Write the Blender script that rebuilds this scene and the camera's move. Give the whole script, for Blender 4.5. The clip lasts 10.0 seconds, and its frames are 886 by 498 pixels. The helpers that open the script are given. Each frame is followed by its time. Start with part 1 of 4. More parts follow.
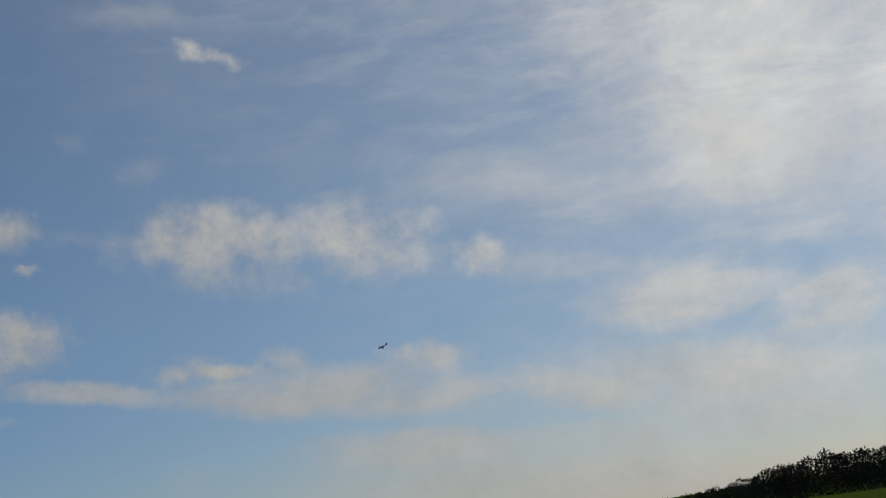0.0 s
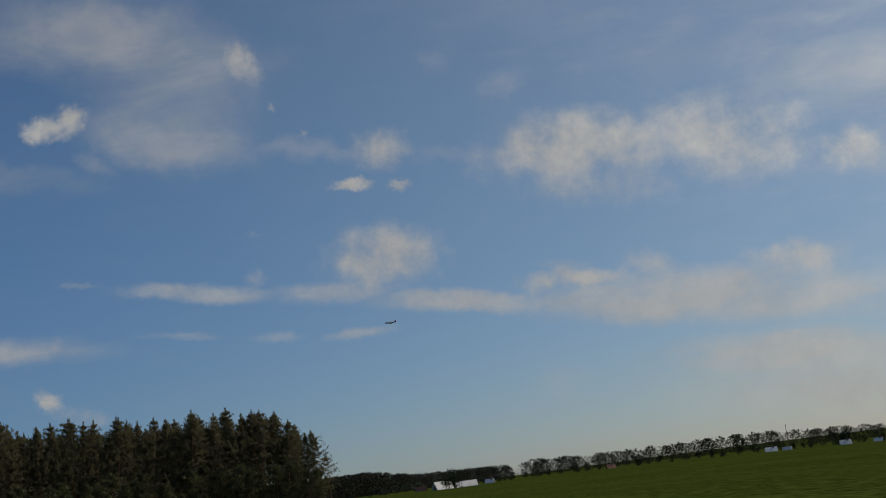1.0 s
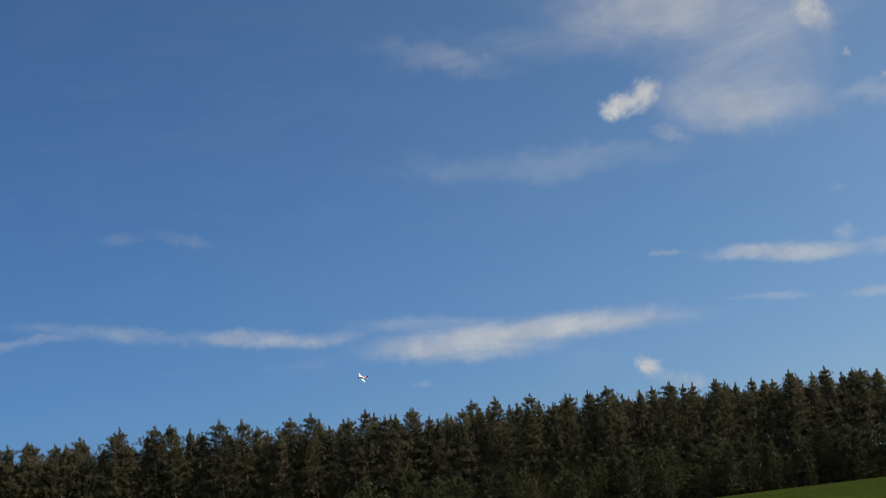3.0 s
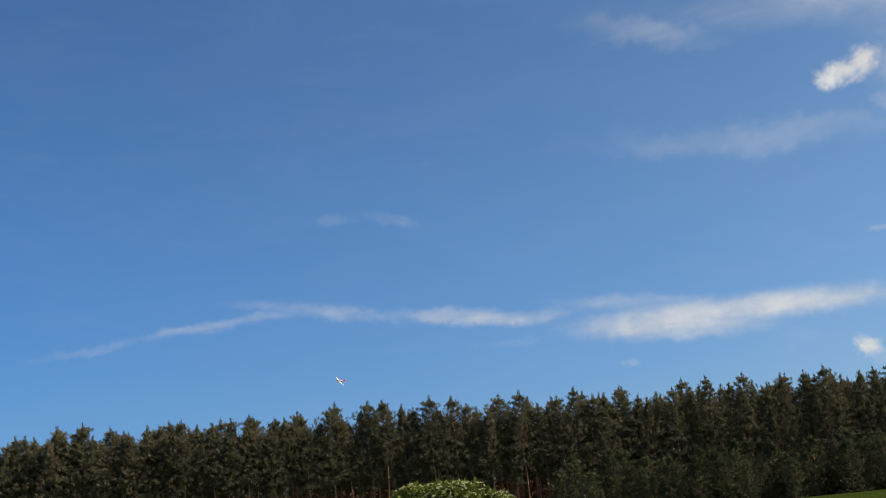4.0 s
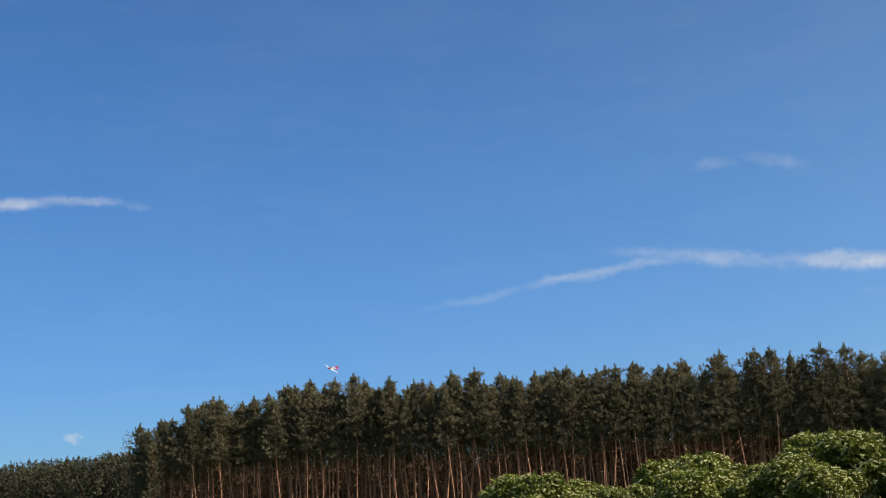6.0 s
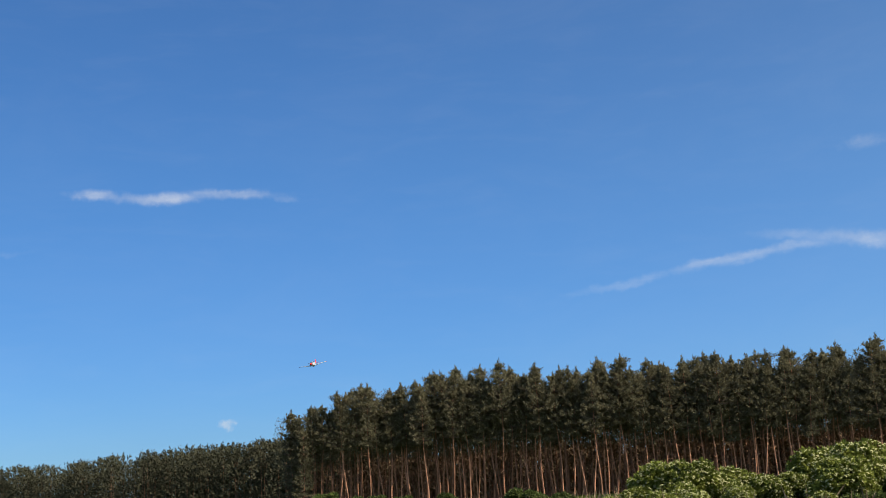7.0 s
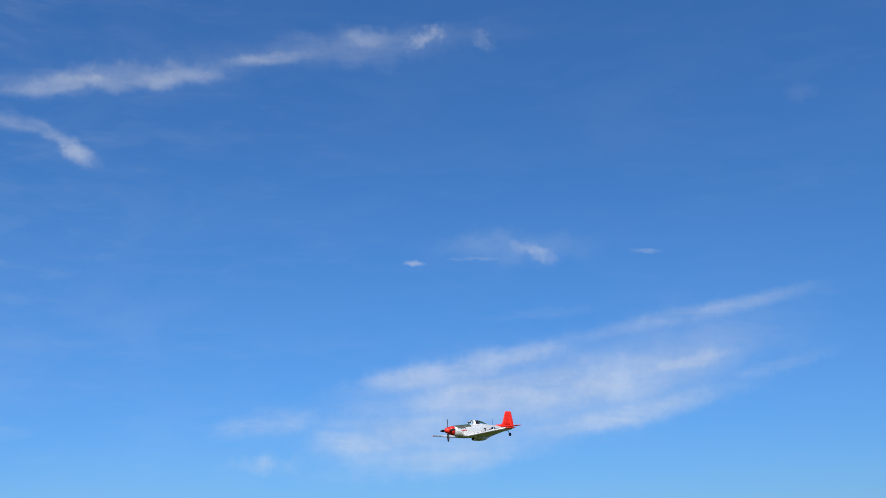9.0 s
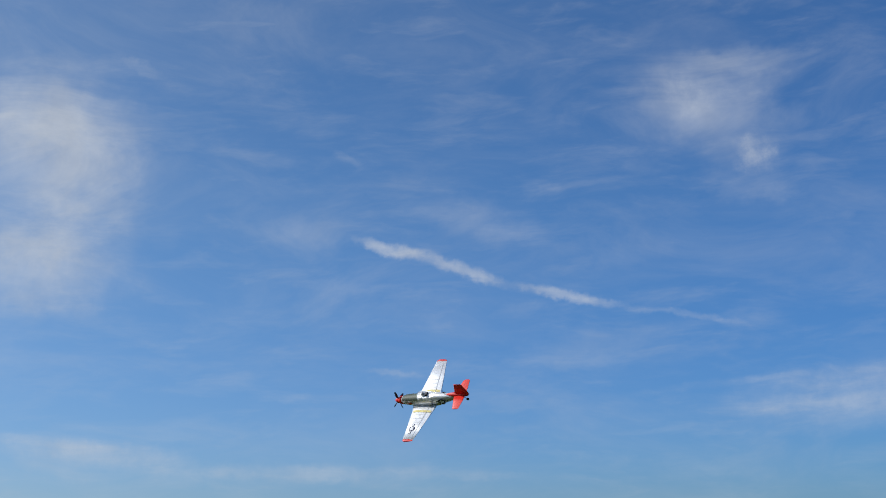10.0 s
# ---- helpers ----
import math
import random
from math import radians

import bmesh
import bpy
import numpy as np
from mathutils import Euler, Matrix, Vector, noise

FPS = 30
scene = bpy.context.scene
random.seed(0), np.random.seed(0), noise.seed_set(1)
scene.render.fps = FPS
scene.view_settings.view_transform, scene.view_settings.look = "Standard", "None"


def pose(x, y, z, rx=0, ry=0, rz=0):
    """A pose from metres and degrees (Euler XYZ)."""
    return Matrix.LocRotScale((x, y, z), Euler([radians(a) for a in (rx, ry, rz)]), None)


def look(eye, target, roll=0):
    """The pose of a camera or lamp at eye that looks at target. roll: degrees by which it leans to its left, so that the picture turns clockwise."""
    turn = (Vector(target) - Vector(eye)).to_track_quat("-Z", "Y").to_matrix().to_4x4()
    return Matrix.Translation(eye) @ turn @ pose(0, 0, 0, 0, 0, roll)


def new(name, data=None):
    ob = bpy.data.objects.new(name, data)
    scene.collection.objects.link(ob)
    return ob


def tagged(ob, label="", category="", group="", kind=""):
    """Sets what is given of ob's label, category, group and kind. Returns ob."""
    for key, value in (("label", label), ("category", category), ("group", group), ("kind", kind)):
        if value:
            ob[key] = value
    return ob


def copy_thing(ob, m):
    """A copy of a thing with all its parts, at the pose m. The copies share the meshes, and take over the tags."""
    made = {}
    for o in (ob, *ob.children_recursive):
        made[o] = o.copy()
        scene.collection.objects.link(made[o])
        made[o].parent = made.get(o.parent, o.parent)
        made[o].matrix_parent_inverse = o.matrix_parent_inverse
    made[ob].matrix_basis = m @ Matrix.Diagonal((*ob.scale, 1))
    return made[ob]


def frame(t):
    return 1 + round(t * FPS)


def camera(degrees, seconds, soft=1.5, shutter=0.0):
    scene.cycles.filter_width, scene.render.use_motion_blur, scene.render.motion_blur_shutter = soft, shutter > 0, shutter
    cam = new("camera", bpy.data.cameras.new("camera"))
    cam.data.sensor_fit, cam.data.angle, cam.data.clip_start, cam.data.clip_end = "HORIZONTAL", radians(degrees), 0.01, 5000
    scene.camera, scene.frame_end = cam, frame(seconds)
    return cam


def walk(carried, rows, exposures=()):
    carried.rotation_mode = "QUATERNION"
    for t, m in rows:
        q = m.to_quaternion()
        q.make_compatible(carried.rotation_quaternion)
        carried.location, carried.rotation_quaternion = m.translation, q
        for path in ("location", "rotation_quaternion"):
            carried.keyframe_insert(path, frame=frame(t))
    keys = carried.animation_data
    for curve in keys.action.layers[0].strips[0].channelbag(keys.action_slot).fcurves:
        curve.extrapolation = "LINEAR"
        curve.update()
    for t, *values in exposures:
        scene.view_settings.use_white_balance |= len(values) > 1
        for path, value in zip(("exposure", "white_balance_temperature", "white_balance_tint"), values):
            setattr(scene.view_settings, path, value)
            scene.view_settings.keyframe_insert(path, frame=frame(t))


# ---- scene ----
EYE = 1.5
LENS = 40.0
cam = camera(LENS, 10.0, soft=1.0)
# seconds, yaw to the left, pitch, lean
TURNS = [
    (0, 0, 12.72, -9.41), (0.5, 8.54, 11.1, -8.59), (1, 17.75, 10.86, -8.03), (1.5, 26.04, 11.3, -7.96),
    (2, 33.28, 11.51, -7.39), (2.5, 39.18, 12.2, -7.57), (3, 45.31, 12.73, -7.3), (3.2, 47.46, 12.75, -7.05),
    (4.3, 57.7, 12.78, -5.23), (4.5, 59.09, 12.74, -5), (5, 62.87, 12.48, -4.38), (5.5, 68.52, 12.53, -3.59),
    (6, 73.58, 11.69, -3.35), (6.2, 75.39, 11.94, -3.56), (7.3, 81.76, 11.65, -2.73), (7.5, 83.21, 12.09, -2.63),
    (8, 96, 11.64, -1.84), (8.1, 98.47, 11.92, -2.17), (8.5, 109.85, 14.09, -2.57), (8.7, 116.69, 14.96, -2.52),
    (9, 133.68, 14.41, -1.57), (9.1, 141.66, 14.28, -1.16), (9.2, 150.89, 13.77, -0.54), (9.3, 160.63, 13.29, 0.29),
    (9.4, 171.16, 13.4, 0.45), (9.5, 182.68, 13.59, 0.7), (9.6, 194.35, 13.59, 0), (9.7, 205.95, 13.65, -0.6),
    (9.8, 216.05, 13.6, -1.1), (9.9, 225.2, 13.36, -1.5), (10, 233.79, 13.55, -1.8)]
PATH = [(t, pose(0, 0, EYE, 90 + p, 0, yaw) @ pose(0, 0, 0, 0, 0, lean)) for t, yaw, p, lean in TURNS]
walk(cam, PATH, exposures=[
    (0, -0.68, 6950, 10), (0.5, -0.64, 6950, 10), (1, -0.74, 6950, 10), (1.5, -0.73, 6750, 10), (2.5, -0.40, 6650, 10), (4.5, 0.3, 6950, 10), (6, 0.4, 6950, 10), (7.5, 0.48, 6750, 10),
    (8.5, 0.32, 6450, 10), (9, 0.2, 6150, 10), (9.5, 0.2, 6300, 10), (10, -0.1, 6050, 10)])

# ---- sky, clouds and sun ----
SUN_AZ, SUN_EL = -40.0, 40.0
world = bpy.data.worlds.new("sky")
scene.world = world
world.use_nodes = True
wt = world.node_tree
wt.nodes.clear()
wl = wt.links


def wnode(kind):
    return wt.nodes.new("ShaderNode" + kind)


def vector_math(op):
    n = wnode("VectorMath")
    n.operation = op
    return n


def wmath(op, a, b=None, c=None, clamp=False):
    n = wnode("Math")
    n.operation, n.use_clamp = op, clamp
    for i, v in enumerate((a, b, c)):
        if v is None:
            continue
        if isinstance(v, (int, float)):
            n.inputs[i].default_value = v
        else:
            wl.new(v, n.inputs[i])
    return n.outputs[0]


def smooth(v, lo, hi, to=1.0):
    n = wnode("MapRange")
    n.interpolation_type = "SMOOTHSTEP"
    wl.new(v, n.inputs[0])
    for i, x in ((1, lo), (2, hi), (3, 0.0), (4, to)):
        n.inputs[i].default_value = x
    return n.outputs[0]


tex = wnode("TexCoord").outputs["Generated"]
sep = wnode("SeparateXYZ")
wl.new(tex, sep.inputs[0])
az = wmath("MULTIPLY", wmath("ARCTAN2", wmath("MULTIPLY", sep.outputs[0], -1.0), sep.outputs[1]), 57.29578)
az = wmath("ADD", az, wmath("MULTIPLY", wmath("LESS_THAN", az, -75.0), 360.0))
el = wmath("MULTIPLY", wmath("ARCSINE", sep.outputs[2]), 57.29578)
flat = wnode("CombineXYZ")
wl.new(az, flat.inputs[0]), wl.new(el, flat.inputs[1])


def wnoise(vector, scale, detail, rough, stretch=None, distort=0.0):
    if stretch:
        mp = wnode("Mapping")
        mp.inputs["Scale"].default_value = stretch
        mp.inputs["Rotation"].default_value = (0, 0, radians(6))
        wl.new(vector, mp.inputs[0])
        vector = mp.outputs[0]
    n = wnode("TexNoise")
    n.inputs["Scale"].default_value, n.inputs["Detail"].default_value = scale, detail
    n.inputs["Roughness"].default_value, n.inputs["Distortion"].default_value = rough, distort
    wl.new(vector, n.inputs["Vector"])
    return n


# wandering of the cloud outlines: wide and fine
warp_a, warp_b, warp_c = wnoise(tex, 9.0, 4.0, 0.6), wnoise(tex, 42.0, 3.0, 0.6), wnoise(tex, 120.0, 3.0, 0.6)


def shifted(base, noise_node, amount):
    c = vector_math("SUBTRACT")
    wl.new(noise_node.outputs["Color"], c.inputs[0])
    c.inputs[1].default_value = (0.5, 0.5, 0.5)
    m = vector_math("MULTIPLY_ADD")
    wl.new(c.outputs[0], m.inputs[0])
    m.inputs[1].default_value = amount
    wl.new(base, m.inputs[2])
    return m.outputs[0]


warped = shifted(shifted(flat.outputs[0], warp_a, (3.8, 1.7, 0)), warp_b, (1.9, 1.4, 0))
light = shifted(shifted(flat.outputs[0], warp_b, (0.7, 0.4, 0)), warp_c, (1.0, 0.7, 0))
gentle = shifted(flat.outputs[0], warp_a, (1.6, 0.7, 0))
puff_noise = wnoise(tex, 22.0, 8.0, 0.64).outputs[0]
ragged = shifted(shifted(gentle, warp_b, (1.1, 0.45, 0)), warp_c, (0.9, 0.25, 0))
streak_noise = wnoise(gentle, 1.0, 8.0, 0.60, (0.20, 0.85, 1), 0.3).outputs[0]
veil_noise = wnoise(gentle, 1.0, 6.0, 0.62, (0.10, 0.26, 1), 0.6).outputs[0]

wispy = wmath("MULTIPLY_ADD", puff_noise, 0.4, wmath("MULTIPLY", streak_noise, 0.6))

clouds = []


def cloud(kind, a, e, wide, high, tilt, amount):
    """One bank of cloud: azimuth to the left, height, half width and half height in degrees, tilt, density."""
    clouds.append((kind, a, e, wide, high, tilt, amount))


cloud("veil", -25.6, 15.2, 10.4, 9.57, 11, 0.89)
cloud("streak", -22.4, 7.4, 4.0, 1.91, -2, 0.75)
cloud("streak", -17.2, 7.1, 3.5, 1.72, -6, 0.99)
cloud("veil", -16.6, 17.8, 8.2, 5.74, 14, 0.75)
cloud("streak", -16.5, 5.7, 3.6, 0.96, 6, 0.56)
cloud("veil", -16.5, 11.1, 5.5, 1.72, 5, 0.56)
cloud("veil", -15.7, 19.6, 10.1, 6.12, 14, 0.89)
cloud("veil", -15.4, 15.7, 8.7, 4.21, 17, 0.89)
cloud("veil", -14.6, 12.8, 6.3, 2.30, 13, 0.47)
cloud("veil", -12.7, 3.3, 7.9, 1.91, 8, 0.66)
cloud("streak", -11.8, 5.1, 9.5, 1.53, 10, 0.89)
cloud("veil", -11.6, 4.4, 9.8, 2.68, 7, 0.56)
cloud("streak", -11.0, 8.7, 5.8, 1.72, 2, 0.99)
cloud("veil", -10.4, 15.0, 9.2, 2.68, 16, 0.56)
cloud("streak", -9.4, 7.7, 2.4, 0.96, 15, 0.66)
cloud("veil", -7.8, 1.9, 5.4, 1.91, 8, 0.47)
cloud("veil", -6.7, 2.8, 5.2, 1.15, 6, 0.66)
cloud("veil", -5.5, 14.5, 10.1, 2.30, 18, 0.47)
cloud("streak", -5.2, 5.3, 4.5, 1.15, 12, 0.94)
cloud("veil", -5.2, 11.0, 5.9, 0.96, 7, 0.47)
cloud("veil", -2.4, 1.5, 12.0, 1.72, 8, 0.80)
cloud("puff", -1.7, 12.3, 2.0, 1.07, 7, 0.85)
cloud("veil", -1.3, 16.5, 4.2, 3.06, 11, 0.28)
cloud("puff", 1.5, 7.7, 2.9, 0.77, 7, 0.75)
cloud("streak", 2.2, 3.8, 6.8, 1.07, 6, 0.94)
cloud("puff", 3.5, 13.8, 5.0, 1.91, 13, 0.80)
cloud("streak", 4.1, 6.6, 8.1, 1.34, 9, 0.99)
cloud("puff", 8.1, 8.7, 1.9, 0.69, 17, 0.52)
cloud("puff", 9.3, 15.9, 1.9, 0.77, 4, 0.47)
cloud("streak", 9.8, 7.0, 5.2, 0.96, 10, 0.99)
cloud("puff", 10.0, 23.1, 2.3, 0.54, 16, 0.89)
cloud("puff", 10.4, 12.9, 4.4, 1.34, 12, 0.56)
cloud("puff", 10.7, 14.6, 5.2, 1.72, 9, 0.85)
cloud("puff", 11.9, 8.4, 2.6, 0.57, 8, 0.80)
cloud("streak", 12.1, 9.2, 1.6, 0.31, 11, 0.53)
cloud("veil", 13.0, 4.1, 1.8, 0.96, 6, 0.38)
cloud("veil", 13.1, 3.9, 1.8, 1.15, 2, 0.33)
cloud("veil", 13.6, 25.2, 3.8, 0.84, 7, 0.38)
cloud("veil", 13.8, 18.1, 1.5, 0.77, -18, 0.38)
cloud("veil", 14.0, 18.2, 1.5, 0.69, -13, 0.38)
cloud("veil", 16.4, 15.4, 2.3, 0.54, 7, 0.33)
cloud("veil", 16.8, 19.3, 1.1, 0.57, 13, 0.23)
cloud("veil", 17.0, 19.7, 1.1, 0.46, 22, 0.28)
cloud("streak", 17.1, 8.4, 4.5, 0.46, 9, 0.84)
cloud("streak", 17.2, 8.2, 4.9, 0.54, 9, 0.84)
cloud("puff", 19.4, 14.1, 0.8, 0.34, 2, 0.89)
cloud("puff", 20.1, 15.8, 1.9, 1.15, 10, 0.70)
cloud("puff", 20.7, 9.9, 1.6, 0.77, 7, 0.56)
cloud("puff", 20.7, 10.8, 3.3, 1.72, 6, 0.89)
cloud("puff", 21.6, 14.4, 1.2, 0.31, 4, 0.85)
cloud("streak", 22.1, 7.4, 2.1, 0.34, 1, 0.66)
cloud("streak", 23.5, 9.5, 3.5, 0.54, 6, 0.75)
cloud("puff", 23.7, 17.1, 0.4, 0.27, 6, 0.56)
cloud("veil", 23.8, 16.3, 3.0, 0.34, 6, 0.28)
cloud("veil", 23.9, 16.4, 3.6, 0.69, 11, 0.38)
cloud("puff", 25.0, 18.4, 0.4, 0.23, 5, 0.56)
cloud("streak", 26.0, 7.8, 1.7, 0.34, 4, 0.57)
cloud("puff", 26.3, 20.6, 1.5, 0.84, 57, 0.70)
cloud("puff", 26.7, 12.6, 0.7, 0.31, 11, 0.33)
cloud("puff", 26.7, 10.6, 1.0, 0.54, -10, 0.47)
cloud("veil", 28.0, 20.0, 3.4, 2.30, -1, 0.47)
cloud("streak", 29.3, 10.2, 4.2, 0.46, 8, 0.79)
cloud("veil", 29.5, 19.3, 5.2, 3.83, 8, 0.47)
cloud("streak", 29.6, 8.2, 1.6, 0.19, 4, 0.44)
cloud("veil", 30.0, 17.3, 5.1, 1.53, 11, 0.61)
cloud("streak", 30.6, 8.4, 2.5, 0.19, 5, 0.44)
cloud("veil", 32.3, 21.9, 8.8, 2.30, 12, 0.56)
cloud("veil", 33.6, 16.4, 1.2, 0.57, 25, 0.38)
cloud("puff", 34.5, 18.6, 0.9, 0.65, -7, 0.86)
cloud("streak", 34.6, 11.0, 1.2, 0.15, 5, 0.44)
cloud("streak", 34.8, 11.0, 1.1, 0.15, 4, 0.44)
cloud("puff", 35.1, 5.2, 1.7, 0.54, 15, 0.56)
cloud("puff", 35.4, 18.2, 1.5, 0.65, -9, 0.70)
cloud("puff", 36.2, 17.9, 0.8, 0.50, 10, 0.58)
cloud("puff", 36.5, 6.0, 0.8, 0.50, 30, 0.80)
cloud("veil", 38.1, 21.3, 8.6, 0.96, 11, 0.28)
cloud("veil", 39.7, 6.5, 2.5, 0.69, 5, 0.19)
cloud("streak", 40.6, 8.4, 7.8, 0.77, 3, 0.80)
cloud("veil", 40.7, 16.2, 9.5, 0.84, 4, 0.31)
cloud("veil", 44.1, 16.2, 3.2, 0.77, 0, 0.31)
cloud("veil", 44.3, 21.5, 4.6, 0.84, 13, 0.36)
cloud("streak", 45.2, 8.1, 5.1, 0.84, 5, 0.80)
cloud("streak", 45.5, 9.3, 5.5, 0.27, 5, 0.35)
cloud("streak", 46.5, 9.3, 4.8, 0.46, 6, 0.46)
cloud("puff", 47.1, 6.6, 0.6, 0.31, 6, 0.38)
cloud("streak", 50.6, 9.2, 1.6, 0.38, -6, 0.49)
cloud("streak", 52.2, 8.1, 3.4, 0.27, -1, 0.26)
cloud("streak", 54.1, 14.0, 2.8, 0.38, 4, 0.18)
cloud("streak", 54.4, 9.5, 4.5, 0.50, 8, 0.70)
cloud("streak", 57.9, 14.4, 2.2, 0.42, 13, 0.38)
cloud("streak", 59.9, 10.1, 3.9, 0.46, 9, 0.47)
cloud("streak", 60.5, 14.5, 1.4, 0.46, -3, 0.41)
cloud("streak", 63.9, 10.7, 3.5, 0.31, 7, 0.29)
cloud("streak", 66.4, 10.0, 4.3, 0.34, -6, 0.47)
cloud("streak", 72.0, 9.3, 3.8, 0.31, -9, 0.32)
cloud("streak", 88.2, 14.0, 1.0, 0.19, 9, 0.31)
cloud("streak", 90.6, 14.3, 2.9, 0.31, 3, 0.49)
cloud("puff", 90.8, 3.7, 0.5, 0.27, 2, 0.85)
cloud("streak", 94.1, 14.2, 2.9, 0.34, -1, 0.54)
cloud("streak", 96.8, 14.2, 1.4, 0.34, 0, 0.55)
cloud("streak", 101.5, 11.5, 2.8, 0.19, -3, 0.27)
cloud("puff", 104.3, 3.4, 0.3, 0.27, 1, 0.38)
cloud("streak", 115.6, 11.3, 1.1, 0.27, -0, 0.24)
cloud("veil", 116.1, 20.4, 1.1, 0.69, -5, 0.23)
cloud("streak", 117.8, 8.3, 3.4, 0.46, -13, 0.40)
cloud("streak", 122.1, 10.8, 7.8, 0.54, -8, 0.44)
cloud("streak", 122.8, 8.5, 3.5, 0.54, -9, 0.53)
cloud("streak", 123.9, 13.9, 1.0, 0.15, -1, 0.40)
cloud("streak", 125.6, 6.3, 7.0, 0.69, -10, 0.52)
cloud("veil", 128.2, 7.8, 12.8, 3.06, -10, 0.42)
cloud("streak", 128.6, 11.3, 4.4, 0.38, -2, 0.26)
cloud("puff", 129.3, 14.1, 1.8, 0.46, 23, 0.42)
cloud("streak", 129.9, 7.6, 11.1, 1.53, -7, 0.56)
cloud("veil", 130.0, 14.3, 5.1, 1.07, 2, 0.28)
cloud("puff", 131.4, 24.1, 1.3, 0.54, 38, 0.38)
cloud("streak", 132.2, 13.8, 1.4, 0.15, 0, 0.35)
cloud("streak", 133.4, 8.7, 7.2, 0.84, -11, 0.56)
cloud("streak", 134.0, 4.8, 7.7, 1.15, -7, 0.47)
cloud("puff", 134.1, 24.4, 1.8, 0.54, -19, 0.52)
cloud("streak", 134.9, 13.8, 0.6, 0.19, 7, 0.53)
cloud("streak", 136.8, 5.8, 4.7, 1.91, -8, 0.52)
cloud("veil", 136.9, 24.4, 2.4, 0.77, 11, 0.38)
cloud("veil", 137.2, 23.8, 9.4, 1.15, -4, 0.28)
cloud("streak", 141.9, 23.3, 3.5, 0.38, -6, 0.48)
cloud("streak", 142.1, 6.4, 3.2, 0.84, -6, 0.47)
cloud("puff", 142.5, 4.4, 2.6, 0.69, -3, 0.42)
cloud("streak", 147.1, 22.1, 3.5, 0.54, -12, 0.44)
cloud("veil", 149.5, 22.0, 7.0, 0.84, -8, 0.33)
cloud("puff", 150.7, 21.9, 1.8, 0.54, 6, 0.47)
cloud("streak", 151.1, 18.6, 1.6, 0.54, 25, 0.48)
cloud("streak", 152.2, 21.5, 3.4, 0.46, -11, 0.48)
cloud("streak", 152.8, 19.5, 2.1, 0.46, 22, 0.44)
cloud("streak", 154.0, 19.7, 2.7, 0.54, 7, 0.40)
cloud("streak", 155.1, 7.7, 0.7, 0.15, 0, 0.35)
cloud("puff", 156.1, 20.7, 1.1, 0.84, 78, 0.38)
cloud("streak", 159.9, 6.6, 1.8, 0.23, -3, 0.31)
cloud("puff", 160.5, 15.0, 1.9, 0.61, 8, 0.39)
cloud("puff", 163.0, 8.1, 2.1, 0.84, -3, 0.38)
cloud("veil", 163.1, 16.7, 0.7, 0.54, -1, 0.28)
cloud("streak", 163.2, 13.4, 3.3, 0.84, -4, 0.47)
cloud("puff", 164.3, 13.7, 4.4, 0.84, -2, 0.42)
cloud("streak", 168.5, 5.0, 4.3, 0.54, -9, 0.31)
cloud("streak", 168.5, 4.4, 4.1, 0.77, -3, 0.33)
cloud("streak", 169.6, 12.4, 5.2, 0.57, -0, 0.40)
cloud("streak", 170.3, 11.9, 8.7, 1.15, -8, 0.47)
cloud("streak", 171.9, 10.9, 12.0, 1.72, -5, 0.47)
cloud("streak", 172.4, 7.9, 2.3, 0.54, -6, 0.35)
cloud("streak", 172.5, 8.4, 1.9, 0.38, -2, 0.35)
cloud("streak", 174.5, 9.8, 8.3, 0.96, -6, 0.47)
cloud("streak", 174.9, 14.0, 5.1, 0.69, -6, 0.28)
cloud("streak", 175.1, 14.2, 7.6, 0.77, -3, 0.33)
cloud("veil", 178.1, 22.2, 6.1, 4.59, -7, 0.33)
cloud("veil", 180.9, 23.2, 6.0, 2.30, 5, 0.24)
cloud("streak", 182.2, 10.2, 10.8, 1.91, -7, 0.47)
cloud("streak", 190.3, 9.1, 6.2, 0.96, -6, 0.28)
cloud("streak", 191.4, 5.3, 3.9, 0.57, -8, 0.35)
cloud("streak", 192.7, 5.7, 6.5, 0.46, -1, 0.26)
cloud("streak", 194.1, 7.9, 1.8, 0.57, -8, 0.31)
cloud("veil", 194.6, 21.5, 13.1, 4.21, -3, 0.31)
cloud("veil", 196.4, 23.1, 10.4, 2.68, 4, 0.34)
cloud("veil", 196.6, 12.9, 2.3, 0.77, -8, 0.16)
cloud("veil", 196.7, 15.8, 7.5, 1.53, -7, 0.31)
cloud("streak", 196.8, 2.9, 7.3, 1.15, -0, 0.38)
cloud("veil", 197.2, 18.4, 8.9, 1.91, 0, 0.24)
cloud("veil", 197.3, 17.1, 7.6, 2.30, 14, 0.39)
cloud("streak", 199.4, 6.5, 4.2, 0.84, -3, 0.47)
cloud("streak", 200.9, 6.9, 6.2, 0.61, -1, 0.42)
cloud("veil", 204.9, 20.7, 6.9, 1.91, 4, 0.39)
cloud("streak", 210.1, 4.4, 10.9, 0.54, 0, 0.35)
cloud("streak", 212.0, 5.8, 12.0, 1.72, -1, 0.56)
cloud("streak", 218.5, 6.8, 9.8, 0.31, -2, 0.35)
cloud("puff", 218.7, 17.0, 1.4, 1.07, 5, 0.52)
cloud("veil", 219.5, 17.1, 2.7, 1.91, 32, 0.38)
cloud("veil", 219.6, 15.6, 2.9, 0.96, 7, 0.38)
cloud("veil", 219.6, 21.3, 3.3, 0.96, 5, 0.38)
cloud("streak", 220.3, 8.8, 4.7, 0.38, 6, 0.26)
